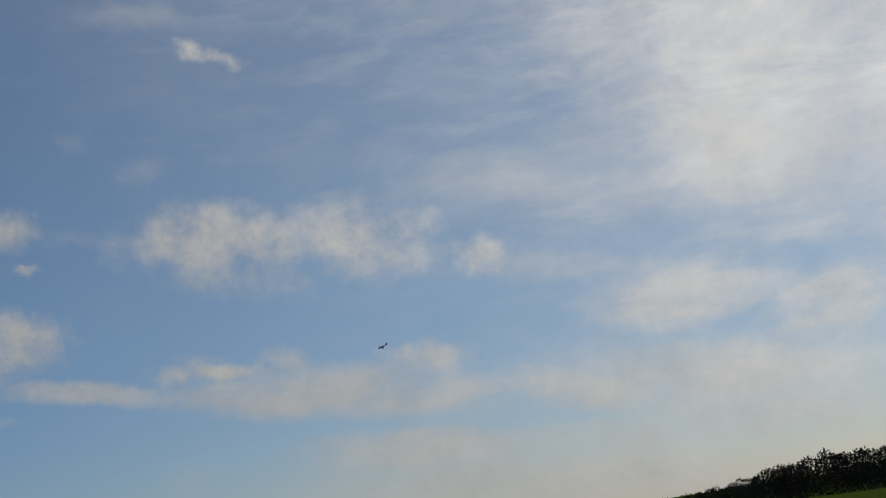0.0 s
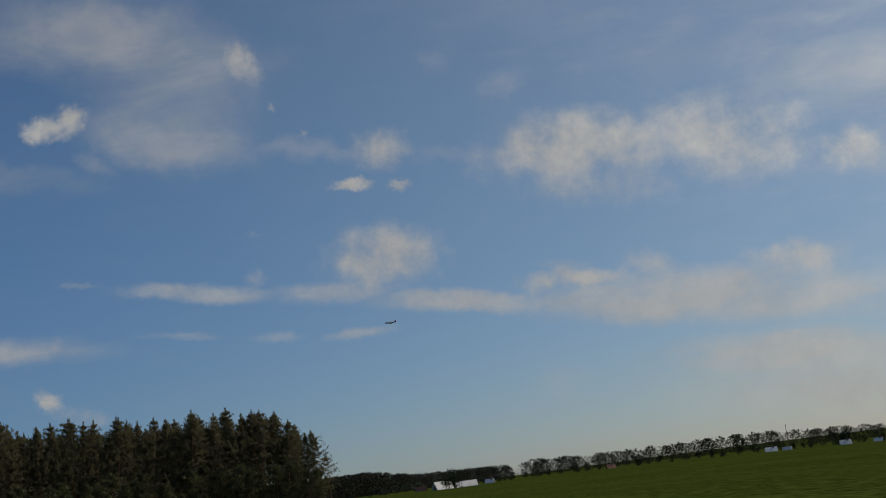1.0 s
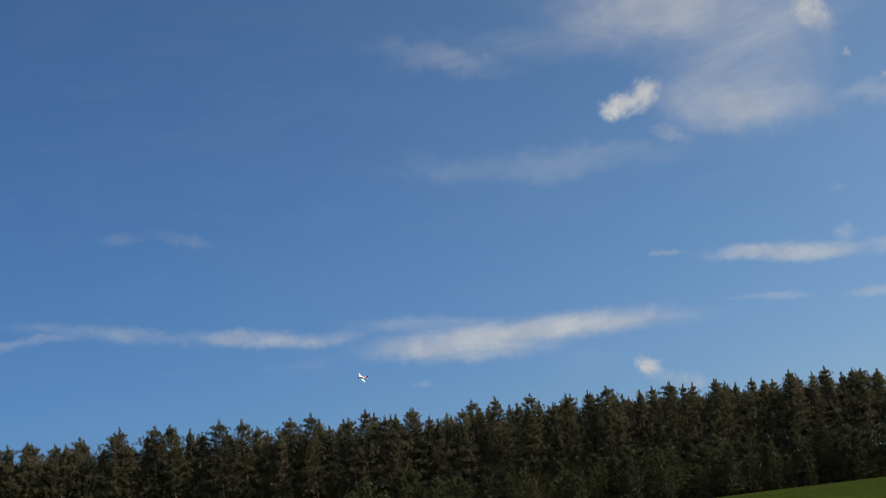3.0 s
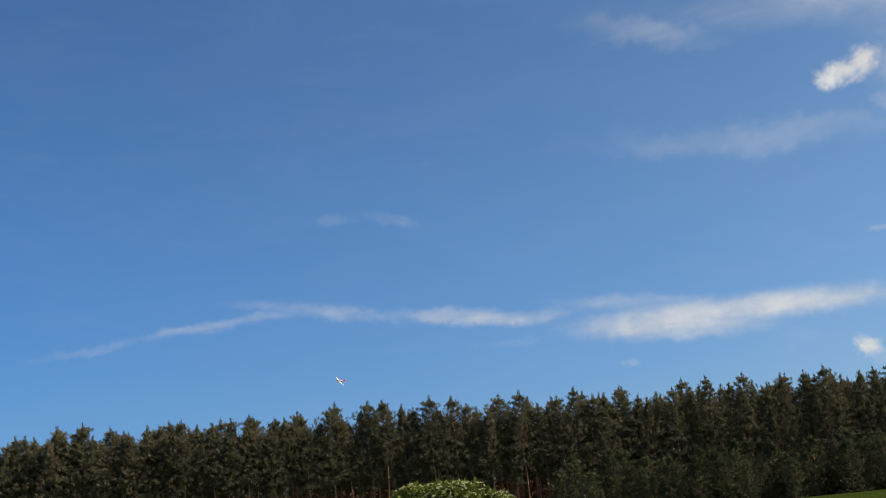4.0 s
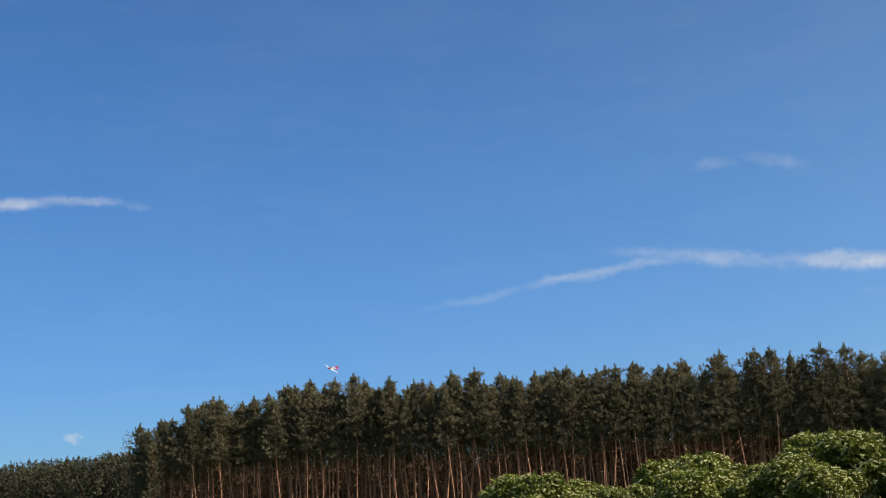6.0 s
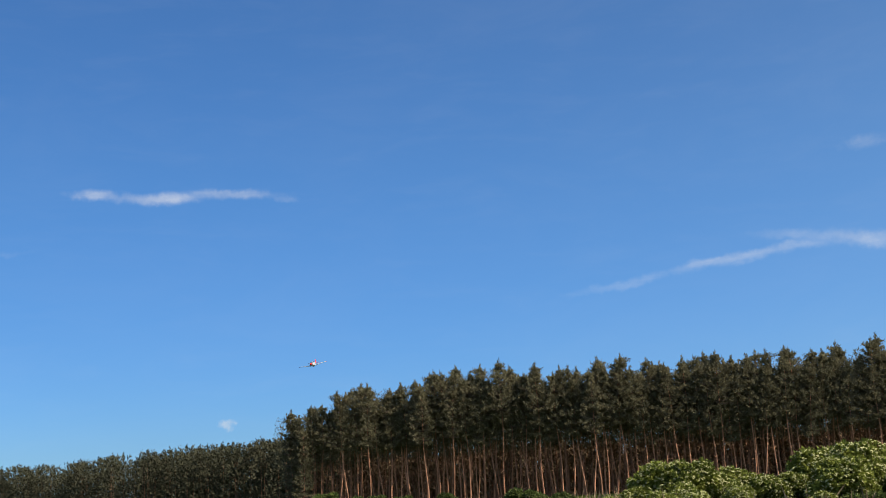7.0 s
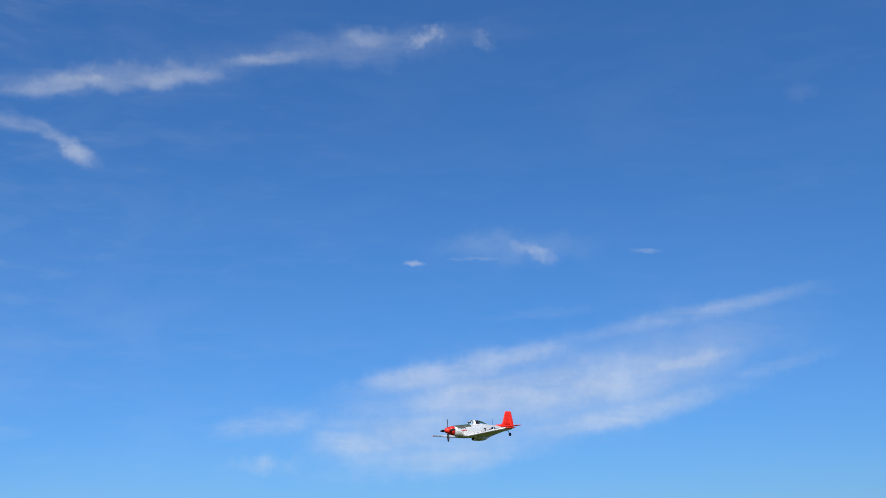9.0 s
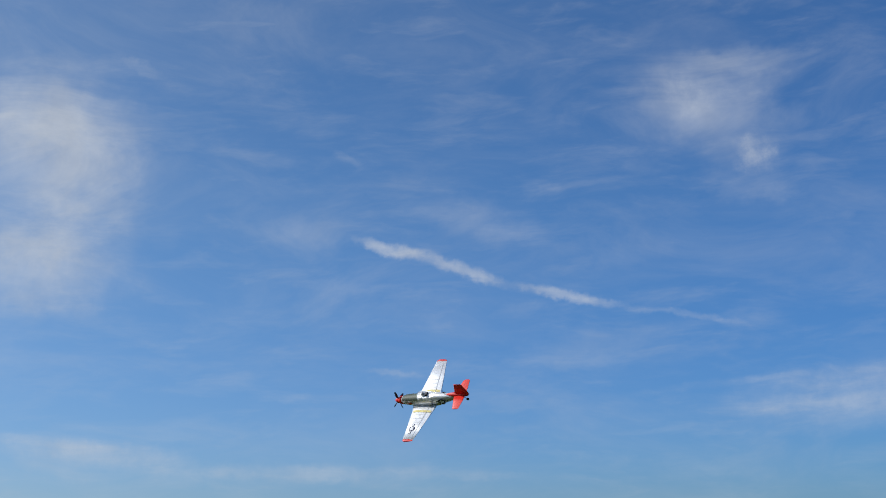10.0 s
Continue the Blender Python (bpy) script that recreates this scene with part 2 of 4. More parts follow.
cloud("veil", 221.1, 19.6, 4.2, 2.68, 14, 0.42)
cloud("puff", 221.8, 20.1, 3.0, 1.53, 13, 0.38)
cloud("streak", 222.6, 9.9, 4.1, 0.23, 13, 0.40)
cloud("veil", 224.6, 13.0, 2.6, 0.96, 0, 0.23)
cloud("veil", 226.7, 8.9, 4.5, 1.15, -4, 0.33)
cloud("streak", 228.1, 11.2, 3.9, 0.27, 12, 0.62)
cloud("streak", 228.4, 16.2, 1.0, 0.31, 9, 0.26)
cloud("streak", 231.0, 2.8, 6.9, 0.31, 2, 0.31)
cloud("veil", 232.6, 15.0, 4.9, 1.53, 17, 0.33)
cloud("streak", 232.9, 12.4, 3.0, 0.38, 18, 0.69)
cloud("streak", 236.2, 13.5, 2.4, 0.38, 15, 0.69)
cloud("streak", 236.7, 7.8, 2.5, 0.23, 9, 0.37)
cloud("streak", 237.7, 11.6, 9.1, 0.57, 6, 0.26)
cloud("streak", 238.5, 17.9, 1.6, 0.31, 26, 0.26)
cloud("veil", 240.7, 14.5, 3.4, 1.15, 6, 0.28)
cloud("streak", 241.5, 6.7, 2.1, 0.31, 1, 0.31)
cloud("streak", 242.0, 3.4, 9.1, 0.50, 2, 0.44)
cloud("veil", 247.1, 14.1, 1.6, 0.96, -1, 0.23)
cloud("veil", 248.5, 21.8, 1.7, 0.38, 20, 0.28)
cloud("streak", 249.6, 4.3, 5.7, 0.69, 8, 0.58)
cloud("veil", 251.5, 3.8, 3.4, 0.77, 15, 0.33)
cloud("streak", 251.8, 11.1, 3.3, 0.77, -5, 0.42)
cloud("veil", 252.5, 13.9, 5.2, 3.83, -3, 0.70)
cloud("veil", 252.8, 17.4, 5.2, 4.21, 5, 0.75)
cloud("veil", 257.9, 15.3, 7.5, 6.89, -5, 0.66)


# thin cirrus: round the sun and over the part of the sky behind the wood
sun_dir = Vector((-math.sin(radians(SUN_AZ)) * math.cos(radians(SUN_EL)), math.cos(radians(SUN_AZ)) * math.cos(radians(SUN_EL)), math.sin(radians(SUN_EL))))
toward = vector_math("DOT_PRODUCT")
wl.new(tex, toward.inputs[0])
toward.inputs[1].default_value = sun_dir
glow = smooth(toward.outputs["Value"], 0.55, 1.0)
spread_cirrus = wmath("ADD", wmath("ADD", wmath("MULTIPLY", glow, 0.5), 0.025), smooth(az, 132.0, 180.0, 0.17))

sun_haze = smooth(toward.outputs["Value"], 0.34, 0.98, 0.22)

SECTORS = [-80, 22, 62, 122, 160, 205, 290]


def cover(lo, hi):
    """Cloud cover of the sky between two azimuths."""
    total = {"puff": None, "streak": None, "veil": None}
    for kind, a, e, wide, high, tilt, amount in clouds:
        grown = wide * 1.5 + 3.0
        if a + grown < lo or a - grown > hi:
            continue
        mp = wnode("Mapping")
        mp.vector_type = "TEXTURE"
        mp.inputs["Location"].default_value = (a, e, 0)
        mp.inputs["Rotation"].default_value = (0, 0, radians(tilt))
        mp.inputs["Scale"].default_value = (wide * 1.5, high * (1.75 if kind == "puff" else 1.6), 1)
        wl.new(ragged if kind == "streak" else light if wide < 2.2 else warped, mp.inputs[0])
        length = vector_math("LENGTH")
        wl.new(mp.outputs[0], length.inputs[0])
        v = smooth(length.outputs["Value"], 1.0, 0.1 if kind != "puff" else 0.0, amount)
        total[kind] = v if total[kind] is None else wmath("SMOOTH_MAX", total[kind], v, 0.15)
    clear = None
    for kind, noise_out, gain, lo_t, hi_t, dense in (("puff", puff_noise, 2.6, 0.16, 1.0, 0.9), ("streak", wispy, 2.3, 0.12, 1.15, 0.82), ("veil", veil_noise, 1.9, 0.08, 1.1, 0.85)):
        if total[kind] is None:
            continue
        body = wmath("MULTIPLY", total[kind], wmath("MULTIPLY_ADD", noise_out, gain, 1.0 - gain * 0.5))
        left = wmath("SUBTRACT", 1.0, smooth(body, lo_t, hi_t, dense))
        clear = left if clear is None else wmath("MULTIPLY", clear, left)
    # thin uneven haze everywhere
    thin = wmath("MULTIPLY", smooth(wmath("MAXIMUM", veil_noise, streak_noise), 0.40, 0.85), spread_cirrus)
    thin = wmath("ADD", thin, sun_haze)
    return wmath("SUBTRACT", 1.0, wmath("MULTIPLY", clear, wmath("SUBTRACT", 1.0, thin, clamp=True)))


sky = wnode("TexSky")
sky.sky_type, sky.sun_disc = "NISHITA", False
sky.sun_elevation, sky.sun_rotation = radians(SUN_EL), radians(-SUN_AZ)
sky.altitude, sky.air_density, sky.dust_density, sky.ozone_density = 150.0, 1.0, 0.15, 4.0
SKY_STRENGTH = 0.085
# clouds are whiter and brighter towards the sun
shade = wmath("MULTIPLY_ADD", puff_noise, 0.5, 0.75)
cloud_light = wmath("MULTIPLY", shade, wmath("MULTIPLY_ADD", glow, 6.5, 7.2))
cloud_colour = vector_math("SCALE")
cloud_colour.inputs[0].default_value = (0.97, 0.99, 1.01)
wl.new(cloud_light, cloud_colour.inputs["Scale"])


# clear deep blue air
tint = wnode("Mix")
tint.data_type = "RGBA"
wl.new(smooth(toward.outputs["Value"], -0.4, 0.8), tint.inputs[0])
tint.inputs[6].default_value, tint.inputs[7].default_value = (0.53, 0.96, 1.39, 1), (0.88, 0.97, 0.99, 1)
low = wnode("Mix")
low.data_type = "RGBA"
wl.new(smooth(el, -4.0, 17.0), low.inputs[0])
low.inputs[6].default_value, low.inputs[7].default_value = (0.80, 0.77, 0.94, 1), (1.0, 1.0, 1.0, 1)
side = wnode("MapRange")
wl.new(toward.outputs["Value"], side.inputs[0])
side.inputs[1].default_value, side.inputs[2].default_value, side.inputs[3].default_value, side.inputs[4].default_value = -0.5, 0.7, 0.72, 1.22
dimmed = vector_math("SCALE")
tinted = vector_math("MULTIPLY")
wl.new(tint.outputs[2], tinted.inputs[0]), wl.new(low.outputs[2], tinted.inputs[1])
wl.new(tinted.outputs[0], dimmed.inputs[0]), wl.new(side.outputs[0], dimmed.inputs["Scale"])
blue = vector_math("MULTIPLY")
wl.new(sky.outputs[0], blue.inputs[0])
wl.new(dimmed.outputs[0], blue.inputs[1])


def lit_sky(lo, hi):
    mix = wnode("Mix")
    mix.data_type = "RGBA"
    wl.new(cover(lo, hi), mix.inputs[0])
    wl.new(blue.outputs[0], mix.inputs[6])
    wl.new(cloud_colour.outputs[0], mix.inputs[7])
    back = wnode("Background")
    wl.new(mix.outputs[2], back.inputs[0])
    back.inputs[1].default_value = SKY_STRENGTH
    return back.outputs[0]


surface = lit_sky(SECTORS[0], SECTORS[1])
for lo_az, hi_az in zip(SECTORS[1:-1], SECTORS[2:]):
    pick = wnode("MixShader")
    wl.new(wmath("GREATER_THAN", az, lo_az), pick.inputs[0])
    wl.new(surface, pick.inputs[1])
    wl.new(lit_sky(lo_az, hi_az), pick.inputs[2])
    surface = pick.outputs[0]
wl.new(surface, wnode("OutputWorld").inputs[0])

sun = new("sun", bpy.data.lights.new("sun", "SUN"))
sun.data.energy, sun.data.angle, sun.data.color = 4.6, radians(0.6), (1.0, 0.95, 0.87)
sun.matrix_world = look(sun_dir * 100, (0, 0, 0))

# ---- materials ----
def material(name, colour, rough=0.8, metal=0.0, vary=0.25, scale=4.0, fine=40.0, bump=0.0, second=None, spread=0.0, through_light=0.0):
    """A surface with variation at two scales; spread: difference from object to object; through_light: light let through leaves."""
    m = bpy.data.materials.new(name)
    m.use_nodes = True
    nt = m.node_tree
    bsdf = nt.nodes["Principled BSDF"]
    bsdf.inputs["Roughness"].default_value, bsdf.inputs["Metallic"].default_value = rough, metal
    if rough >= 0.75:
        bsdf.inputs["Specular IOR Level"].default_value = 0.12 if rough < 0.94 else 0.0
    co = nt.nodes.new("ShaderNodeTexCoord")
    wide, close = nt.nodes.new("ShaderNodeTexNoise"), nt.nodes.new("ShaderNodeTexNoise")
    for n, sc in ((wide, scale), (close, fine)):
        n.inputs["Scale"].default_value, n.inputs["Detail"].default_value = sc, 4.0
        nt.links.new(co.outputs["Object"], n.inputs["Vector"])
    mix = nt.nodes.new("ShaderNodeMix")
    mix.data_type = "RGBA"
    other = second or tuple(c * (1 - vary) for c in colour)
    mix.inputs[6].default_value, mix.inputs[7].default_value = (*colour, 1), (*other, 1)
    ramp = nt.nodes.new("ShaderNodeMapRange")
    ramp.inputs[1].default_value, ramp.inputs[2].default_value = 0.35, 0.65
    nt.links.new(wide.outputs[0], ramp.inputs[0])
    nt.links.new(ramp.outputs[0], mix.inputs[0])
    grain = nt.nodes.new("ShaderNodeHueSaturation")
    g = nt.nodes.new("ShaderNodeMapRange")
    g.inputs[1].default_value, g.inputs[2].default_value, g.inputs[3].default_value, g.inputs[4].default_value = 0.3, 0.7, 1 - vary, 1 + vary
    nt.links.new(close.outputs[0], g.inputs[0])
    value = g.outputs[0]
    if spread:
        info = nt.nodes.new("ShaderNodeObjectInfo")
        own = nt.nodes.new("ShaderNodeMapRange")
        own.inputs[3].default_value, own.inputs[4].default_value = 1 - spread, 1 + spread
        nt.links.new(info.outputs["Random"], own.inputs[0])
        mul = nt.nodes.new("ShaderNodeMath")
        mul.operation = "MULTIPLY"
        nt.links.new(value, mul.inputs[0]), nt.links.new(own.outputs[0], mul.inputs[1])
        value = mul.outputs[0]
    nt.links.new(value, grain.inputs["Value"])
    nt.links.new(mix.outputs[2], grain.inputs["Color"])
    nt.links.new(grain.outputs[0], bsdf.inputs["Base Color"])
    if bump:
        b = nt.nodes.new("ShaderNodeBump")
        b.inputs["Strength"].default_value = bump
        nt.links.new(close.outputs[0], b.inputs["Height"]), nt.links.new(b.outputs[0], bsdf.inputs["Normal"])
    if through_light:
        tr = nt.nodes.new("ShaderNodeBsdfTranslucent")
        nt.links.new(grain.outputs[0], tr.inputs[0])
        both = nt.nodes.new("ShaderNodeMixShader")
        both.inputs[0].default_value = through_light
        nt.links.new(bsdf.outputs[0], both.inputs[1]), nt.links.new(tr.outputs[0], both.inputs[2])
        nt.links.new(both.outputs[0], nt.nodes["Material Output"].inputs[0])
    return m


CROP = material("green_crop", (0.031, 0.045, 0.008), 0.95, vary=0.55, scale=0.05, fine=2.0, bump=0.8, second=(0.042, 0.054, 0.011))
BARK = material("pine_bark", (0.45, 0.215, 0.12), 0.9, vary=0.35, scale=0.5, fine=8.0, bump=0.5, second=(0.33, 0.165, 0.10), spread=0.35)
NEEDLES = material("pine_needles", (0.150, 0.138, 0.080), 0.95, vary=0.3, scale=0.35, fine=3.0, second=(0.185, 0.160, 0.092), spread=0.14, through_light=0.35)
YOUNG = material("young_foliage", (0.078, 0.082, 0.038), 0.8, vary=0.4, scale=0.5, fine=3.0, second=(0.105, 0.102, 0.045), spread=0.3, through_light=0.2)
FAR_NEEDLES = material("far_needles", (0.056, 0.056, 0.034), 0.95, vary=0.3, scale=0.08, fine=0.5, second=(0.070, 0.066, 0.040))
RIDGE_LEAVES = material("ridge_leaves", (0.046, 0.047, 0.032), 0.95, vary=0.25, scale=0.03, fine=0.2, second=(0.056, 0.052, 0.034))
LEAVES = material("shrub_leaves", (0.190, 0.205, 0.038), 0.75, vary=0.3, scale=1.2, fine=9.0, second=(0.105, 0.130, 0.024), spread=0.2, through_light=0.3)
BLOSSOM = material("cream_blossom", (0.40, 0.39, 0.17), 0.8, vary=0.2, scale=2.0, fine=30.0, spread=0.1)
BUSH = material("bush_leaves", (0.090, 0.105, 0.034), 0.8, vary=0.35, scale=1.0, fine=7.0, second=(0.085, 0.115, 0.026), spread=0.25, through_light=0.25)
# brown chosen light to lift the shade between the trunks
GAP_BROWN = material("gap_fill_brown", (0.26, 0.15, 0.085), 0.95, vary=0.4, scale=0.4, fine=3.0, second=(0.17, 0.12, 0.07))
TWIG = material("shrub_wood", (0.12, 0.085, 0.06), 0.9, vary=0.3, bump=0.3)
BROAD = material("broad_leaves", (0.042, 0.052, 0.024), 0.8, vary=0.3, scale=0.2, fine=2.0, spread=0.3)
DRY = material("dry_weeds", (0.23, 0.17, 0.10), 0.9, vary=0.4, scale=0.8, fine=6.0)
ROOFING = material("pale_roof_sheet", (0.78, 0.74, 0.68), 0.9, vary=0.12, scale=0.6, fine=6.0, spread=0.15)
RED_ROOF = material("brown_roof_tile", (0.26, 0.13, 0.09), 0.8, vary=0.2, scale=0.6, fine=6.0)
PLASTER = material("house_plaster", (0.27, 0.24, 0.20), 0.95, vary=0.15, scale=0.5, fine=5.0, spread=0.15)
DARK_GLASS = material("window_glass", (0.04, 0.05, 0.06), 0.15)
BRICK = material("chimney_brick", (0.20, 0.12, 0.10), 0.9, vary=0.2)
PALE = material("pale_figure", (0.55, 0.53, 0.50), 0.6, vary=0.1, scale=30.0)
SILVER = material("silver_foam", (0.74, 0.735, 0.72), 0.30, metal=0.45, vary=0.06, scale=6.0, fine=60.0, bump=0.02)
WINGWHITE = material("wing_silver_white", (0.82, 0.82, 0.82), 0.34, metal=0.35, vary=0.06, scale=5.0, fine=50.0, bump=0.02)
RED = material("red_paint", (0.70, 0.018, 0.006), 0.5, vary=0.08, scale=6.0, fine=60.0)
OLIVE = material("olive_panel", (0.055, 0.075, 0.05), 0.6, vary=0.15, scale=8.0, fine=60.0)
BLACK = material("black_plastic", (0.018, 0.018, 0.02), 0.45, vary=0.2, scale=20.0)
NAVY = material("navy_marking", (0.015, 0.022, 0.07), 0.5, vary=0.1, scale=20.0)
WHITE = material("white_marking", (0.80, 0.80, 0.78), 0.5, vary=0.05, scale=20.0)
YELLOW = material("yellow_band", (0.74, 0.62, 0.22), 0.5, vary=0.1, scale=20.0)
STEEL = material("exhaust_metal", (0.10, 0.09, 0.085), 0.45, metal=0.6, vary=0.2, scale=30.0)
PANEL = material("panel_line", (0.30, 0.31, 0.32), 0.5, vary=0.1, scale=20.0)
CLEAR = bpy.data.materials.new("canopy_plastic")
CLEAR.use_nodes = True
glass = CLEAR.node_tree.nodes["Principled BSDF"]
glass.inputs["Transmission Weight"].default_value, glass.inputs["Roughness"].default_value, glass.inputs["IOR"].default_value = 1.0, 0.05, 1.15
glass.inputs["Base Color"].default_value = (0.92, 0.96, 1.0, 1)


# ---- mesh helpers ----
def part(name, bm, mat, parent=None, label="", smooth_faces=False):
    me = bpy.data.meshes.new(name)
    if isinstance(bm, tuple):
        me.from_pydata(bm[0], [], bm[1])
    else:
        bmesh.ops.recalc_face_normals(bm, faces=bm.faces)
        bm.to_mesh(me)
        bm.free()
    if smooth_faces:
        me.shade_smooth()
    me.materials.append(mat)
    ob = new(name, me)
    ob.parent = parent
    return tagged(ob, label)


def thing(name, label, category, m=None, group="", kind=""):
    ob = tagged(new(name), label, category, group, kind)
    ob.matrix_basis = m or Matrix()
    return ob


def ground_fall(azimuth):
    """Slope of the land away from the field's middle, in degrees, by azimuth to the left."""
    a = (azimuth + 75) % 360 - 75
    u = min(1.0, max(0.0, (a - 88) / 16))
    return -0.2 + 1.5 * math.exp(-((a + 25) / 30) ** 2) + 0.45 * u * u * (3 - 2 * u)


def height(x, y):
    r = math.hypot(x, y)
    fall = math.tan(radians(ground_fall(math.degrees(math.atan2(-x, y)))))
    return -fall * (r if r < 700 else 700 + (r - 700) * 0.25)


def spot(azimuth, d, dz=0.0):
    x, y = -math.sin(radians(azimuth)) * d, math.cos(radians(azimuth)) * d
    return x, y, height(x, y) + dz


# ---- the ground: one sheet to the horizon ----
def build_ground():
    radii = [0, 3, 7, 12, 18, 26, 36, 48, 62, 80, 100, 125, 155, 190, 230, 280, 340, 420, 520, 640, 800, 1000, 1300, 1700, 2300, 3100, 4500]
    n = 240
    verts, faces = [(0, 0, 0)], []
    for r in radii[1:]:
        for i in range(n):
            a = 2 * math.pi * i / n
            x, y = math.cos(a) * r, math.sin(a) * r
            bump_z = 0.10 * noise.noise((x * 0.11, y * 0.11, 0.3)) + 0.3 * noise.noise((x * 0.015, y * 0.015, 7.1)) if r < 260 else 0.0
            verts.append((x, y, height(x, y) + bump_z * min(1.0, r / 20)))
    for i in range(n):
        faces.append((0, 1 + i, 1 + (i + 1) % n))
    for k in range(len(radii) - 2):
        b0, b1 = 1 + k * n, 1 + (k + 1) * n
        for i in range(n):
            j = (i + 1) % n
            faces.append((b0 + i, b1 + i, b1 + j, b0 + j))
    ob = part("ground", (verts, faces), CROP, None, "wide sloping field of short green spring crop", True)
    tagged(ob, "", "field", kind="structure")


build_ground()


# ---- trees ----
def shards(rng, centres, outward, count, length, width, up=0.35):
    """Spiky leaf clumps: triangles that start at each centre and point outward and up."""
    k = len(centres)
    c = np.repeat(centres, count, axis=0)
    d = np.repeat(outward, count, axis=0) * 0.8 + rng.normal(0, 0.75, (k * count, 3)) + (0, 0, up)
    d /= np.linalg.norm(d, axis=1)[:, None]
    s = np.cross(d, rng.normal(0, 1, (k * count, 3)))
    s /= np.linalg.norm(s, axis=1)[:, None]
    ln = length * rng.uniform(0.6, 1.3, (k * count, 1))
    wd = width * rng.uniform(0.6, 1.3, (k * count, 1))
    base = c + rng.normal(0, length * 0.25, c.shape)
    v = np.stack([base - s * wd, base + s * wd, base + d * ln], axis=1).reshape(-1, 3)
    f = np.arange(len(v)).reshape(-1, 3)
    return v, f


def tube(bm, points, radii, sides=6):
    rings = []
    for i, (p, r) in enumerate(zip(points, radii)):
        a, b = Vector(points[max(0, i - 1)]), Vector(points[min(len(points) - 1, i + 1)])
        q = (b - a).to_track_quat("Z", "Y")
        rings.append([bm.verts.new(Vector(p) + q @ Vector((math.cos(t) * r, math.sin(t) * r, 0))) for t in (2 * math.pi * j / sides for j in range(sides))])
    for r0, r1 in zip(rings, rings[1:]):
        for j in range(sides):
            bm.faces.new((r0[j], r0[(j + 1) % sides], r1[(j + 1) % sides], r1[j]))
    bm.faces.new(rings[0]), bm.faces.new(rings[-1])


def pine(seed, tall, bare, wide, whorls, per, clumps, spikes, size, mat, name, label, category, top_pow=0.5, slim=0.22):
    """A pine: bent tapered trunk with limbs, and a crown of whorls of needle clumps with an uneven outline."""
    rng = np.random.default_rng(seed)
    root = thing(name, label, category)
    bm = bmesh.new()
    lean = rng.normal(0, 0.025, 2)
    pts = [(lean[0] * z + 0.12 * math.sin(z * 0.5 + seed), lean[1] * z + 0.12 * math.cos(z * 0.43 + seed), z) for z in np.linspace(-0.3, tall * 0.97, 9)]
    axis = lambda z: (float(np.interp(z, [p[2] for p in pts], [p[0] for p in pts])), float(np.interp(z, [p[2] for p in pts], [p[1] for p in pts])))
    tube(bm, pts, [0.0050 * tall * (1 - 0.85 * i / 8) + 0.015 for i in range(9)], 6)
    limbs = bmesh.new()
    centres, outs = [], []
    for w in range(whorls):
        q = (w + rng.uniform(0, 0.6)) / whorls
        z = tall * (bare + (0.985 - bare) * q)
        reach = wide * (1 - q) ** top_pow * rng.uniform(0.4, 1.3) * (0.6 + 0.4 * min(1, q * 4)) * min(1.0, (1 - q) * 4.5 + 0.25) + 0.10
        turn = rng.uniform(0, 6.28)
        for b in range(per):
            a = turn + 6.283 * b / per + rng.normal(0, 0.3)
            ln = reach * rng.uniform(0.45, 1.32)
            rise = rng.uniform(-0.05, 0.35) + 0.45 * q
            d = np.array([math.cos(a), math.sin(a), rise])
            x, y = axis(z)
            end = np.array([x, y, z]) + d * ln
            if ln > 0.8:
                tube(limbs, [(x, y, z), tuple((np.array([x, y, z]) + end) / 2 + (0, 0, -0.08 * ln)), tuple(end)], [0.05, 0.035, 0.015], 4)
            for c in range(clumps):
                u = 0.35 + 0.65 * (c + rng.uniform(0, 1)) / clumps
                centres.append(np.array([x, y, z]) + d * ln * u + rng.normal(0, 0.12 * ln, 3) * (1, 1, 0.5))
                outs.append(d / np.linalg.norm(d))
    # dead stubs on the bare trunk
    for i in range(int(bare * 14)):
        z, a = tall * bare * rng.uniform(0.35, 1.0), rng.uniform(0, 6.28)
        x, y = axis(z)
        ln = rng.uniform(0.3, 1.1)
        tube(bm, [(x, y, z), (x + math.cos(a) * ln, y + math.sin(a) * ln, z + rng.uniform(-0.2, 0.2))], [0.025, 0.008], 4)
    x, y = axis(tall * 0.96)
    # young shoots that stand up from the crown's top
    for i in range(9):
        centres.append(np.array([x, y, tall * rng.uniform(0.91, 0.985)]) + rng.normal(0, 0.022 * tall * wide / 2.6, 3) * (1, 1, 0))
        outs.append(np.array([0, 0, 2.6]))
    for i in range(7):
        centres.append(np.array([x, y, tall * (0.955 + 0.010 * i)]))
        outs.append(np.array([0, 0, 3.0]))
    for i in range(2):
        a, r = rng.uniform(0, 6.28), wide * rng.uniform(0.10, 0.28)
        for k in range(4):
            centres.append(np.array([x + math.cos(a) * r, y + math.sin(a) * r, tall * (0.89 + 0.012 * k + 0.01 * math.sin(i * 2.3))]))
            outs.append(np.array([0, 0, 3.0]))
    part("trunk", bm, BARK, root)
    tagged(part("branchwork", limbs, TWIG, root), kind="stuff")
    v, f = shards(rng, np.array(centres), np.array(outs), spikes, size, size * slim, 0.45)
    part("crown", (v.tolist(), f.tolist()), mat, root)
    return root


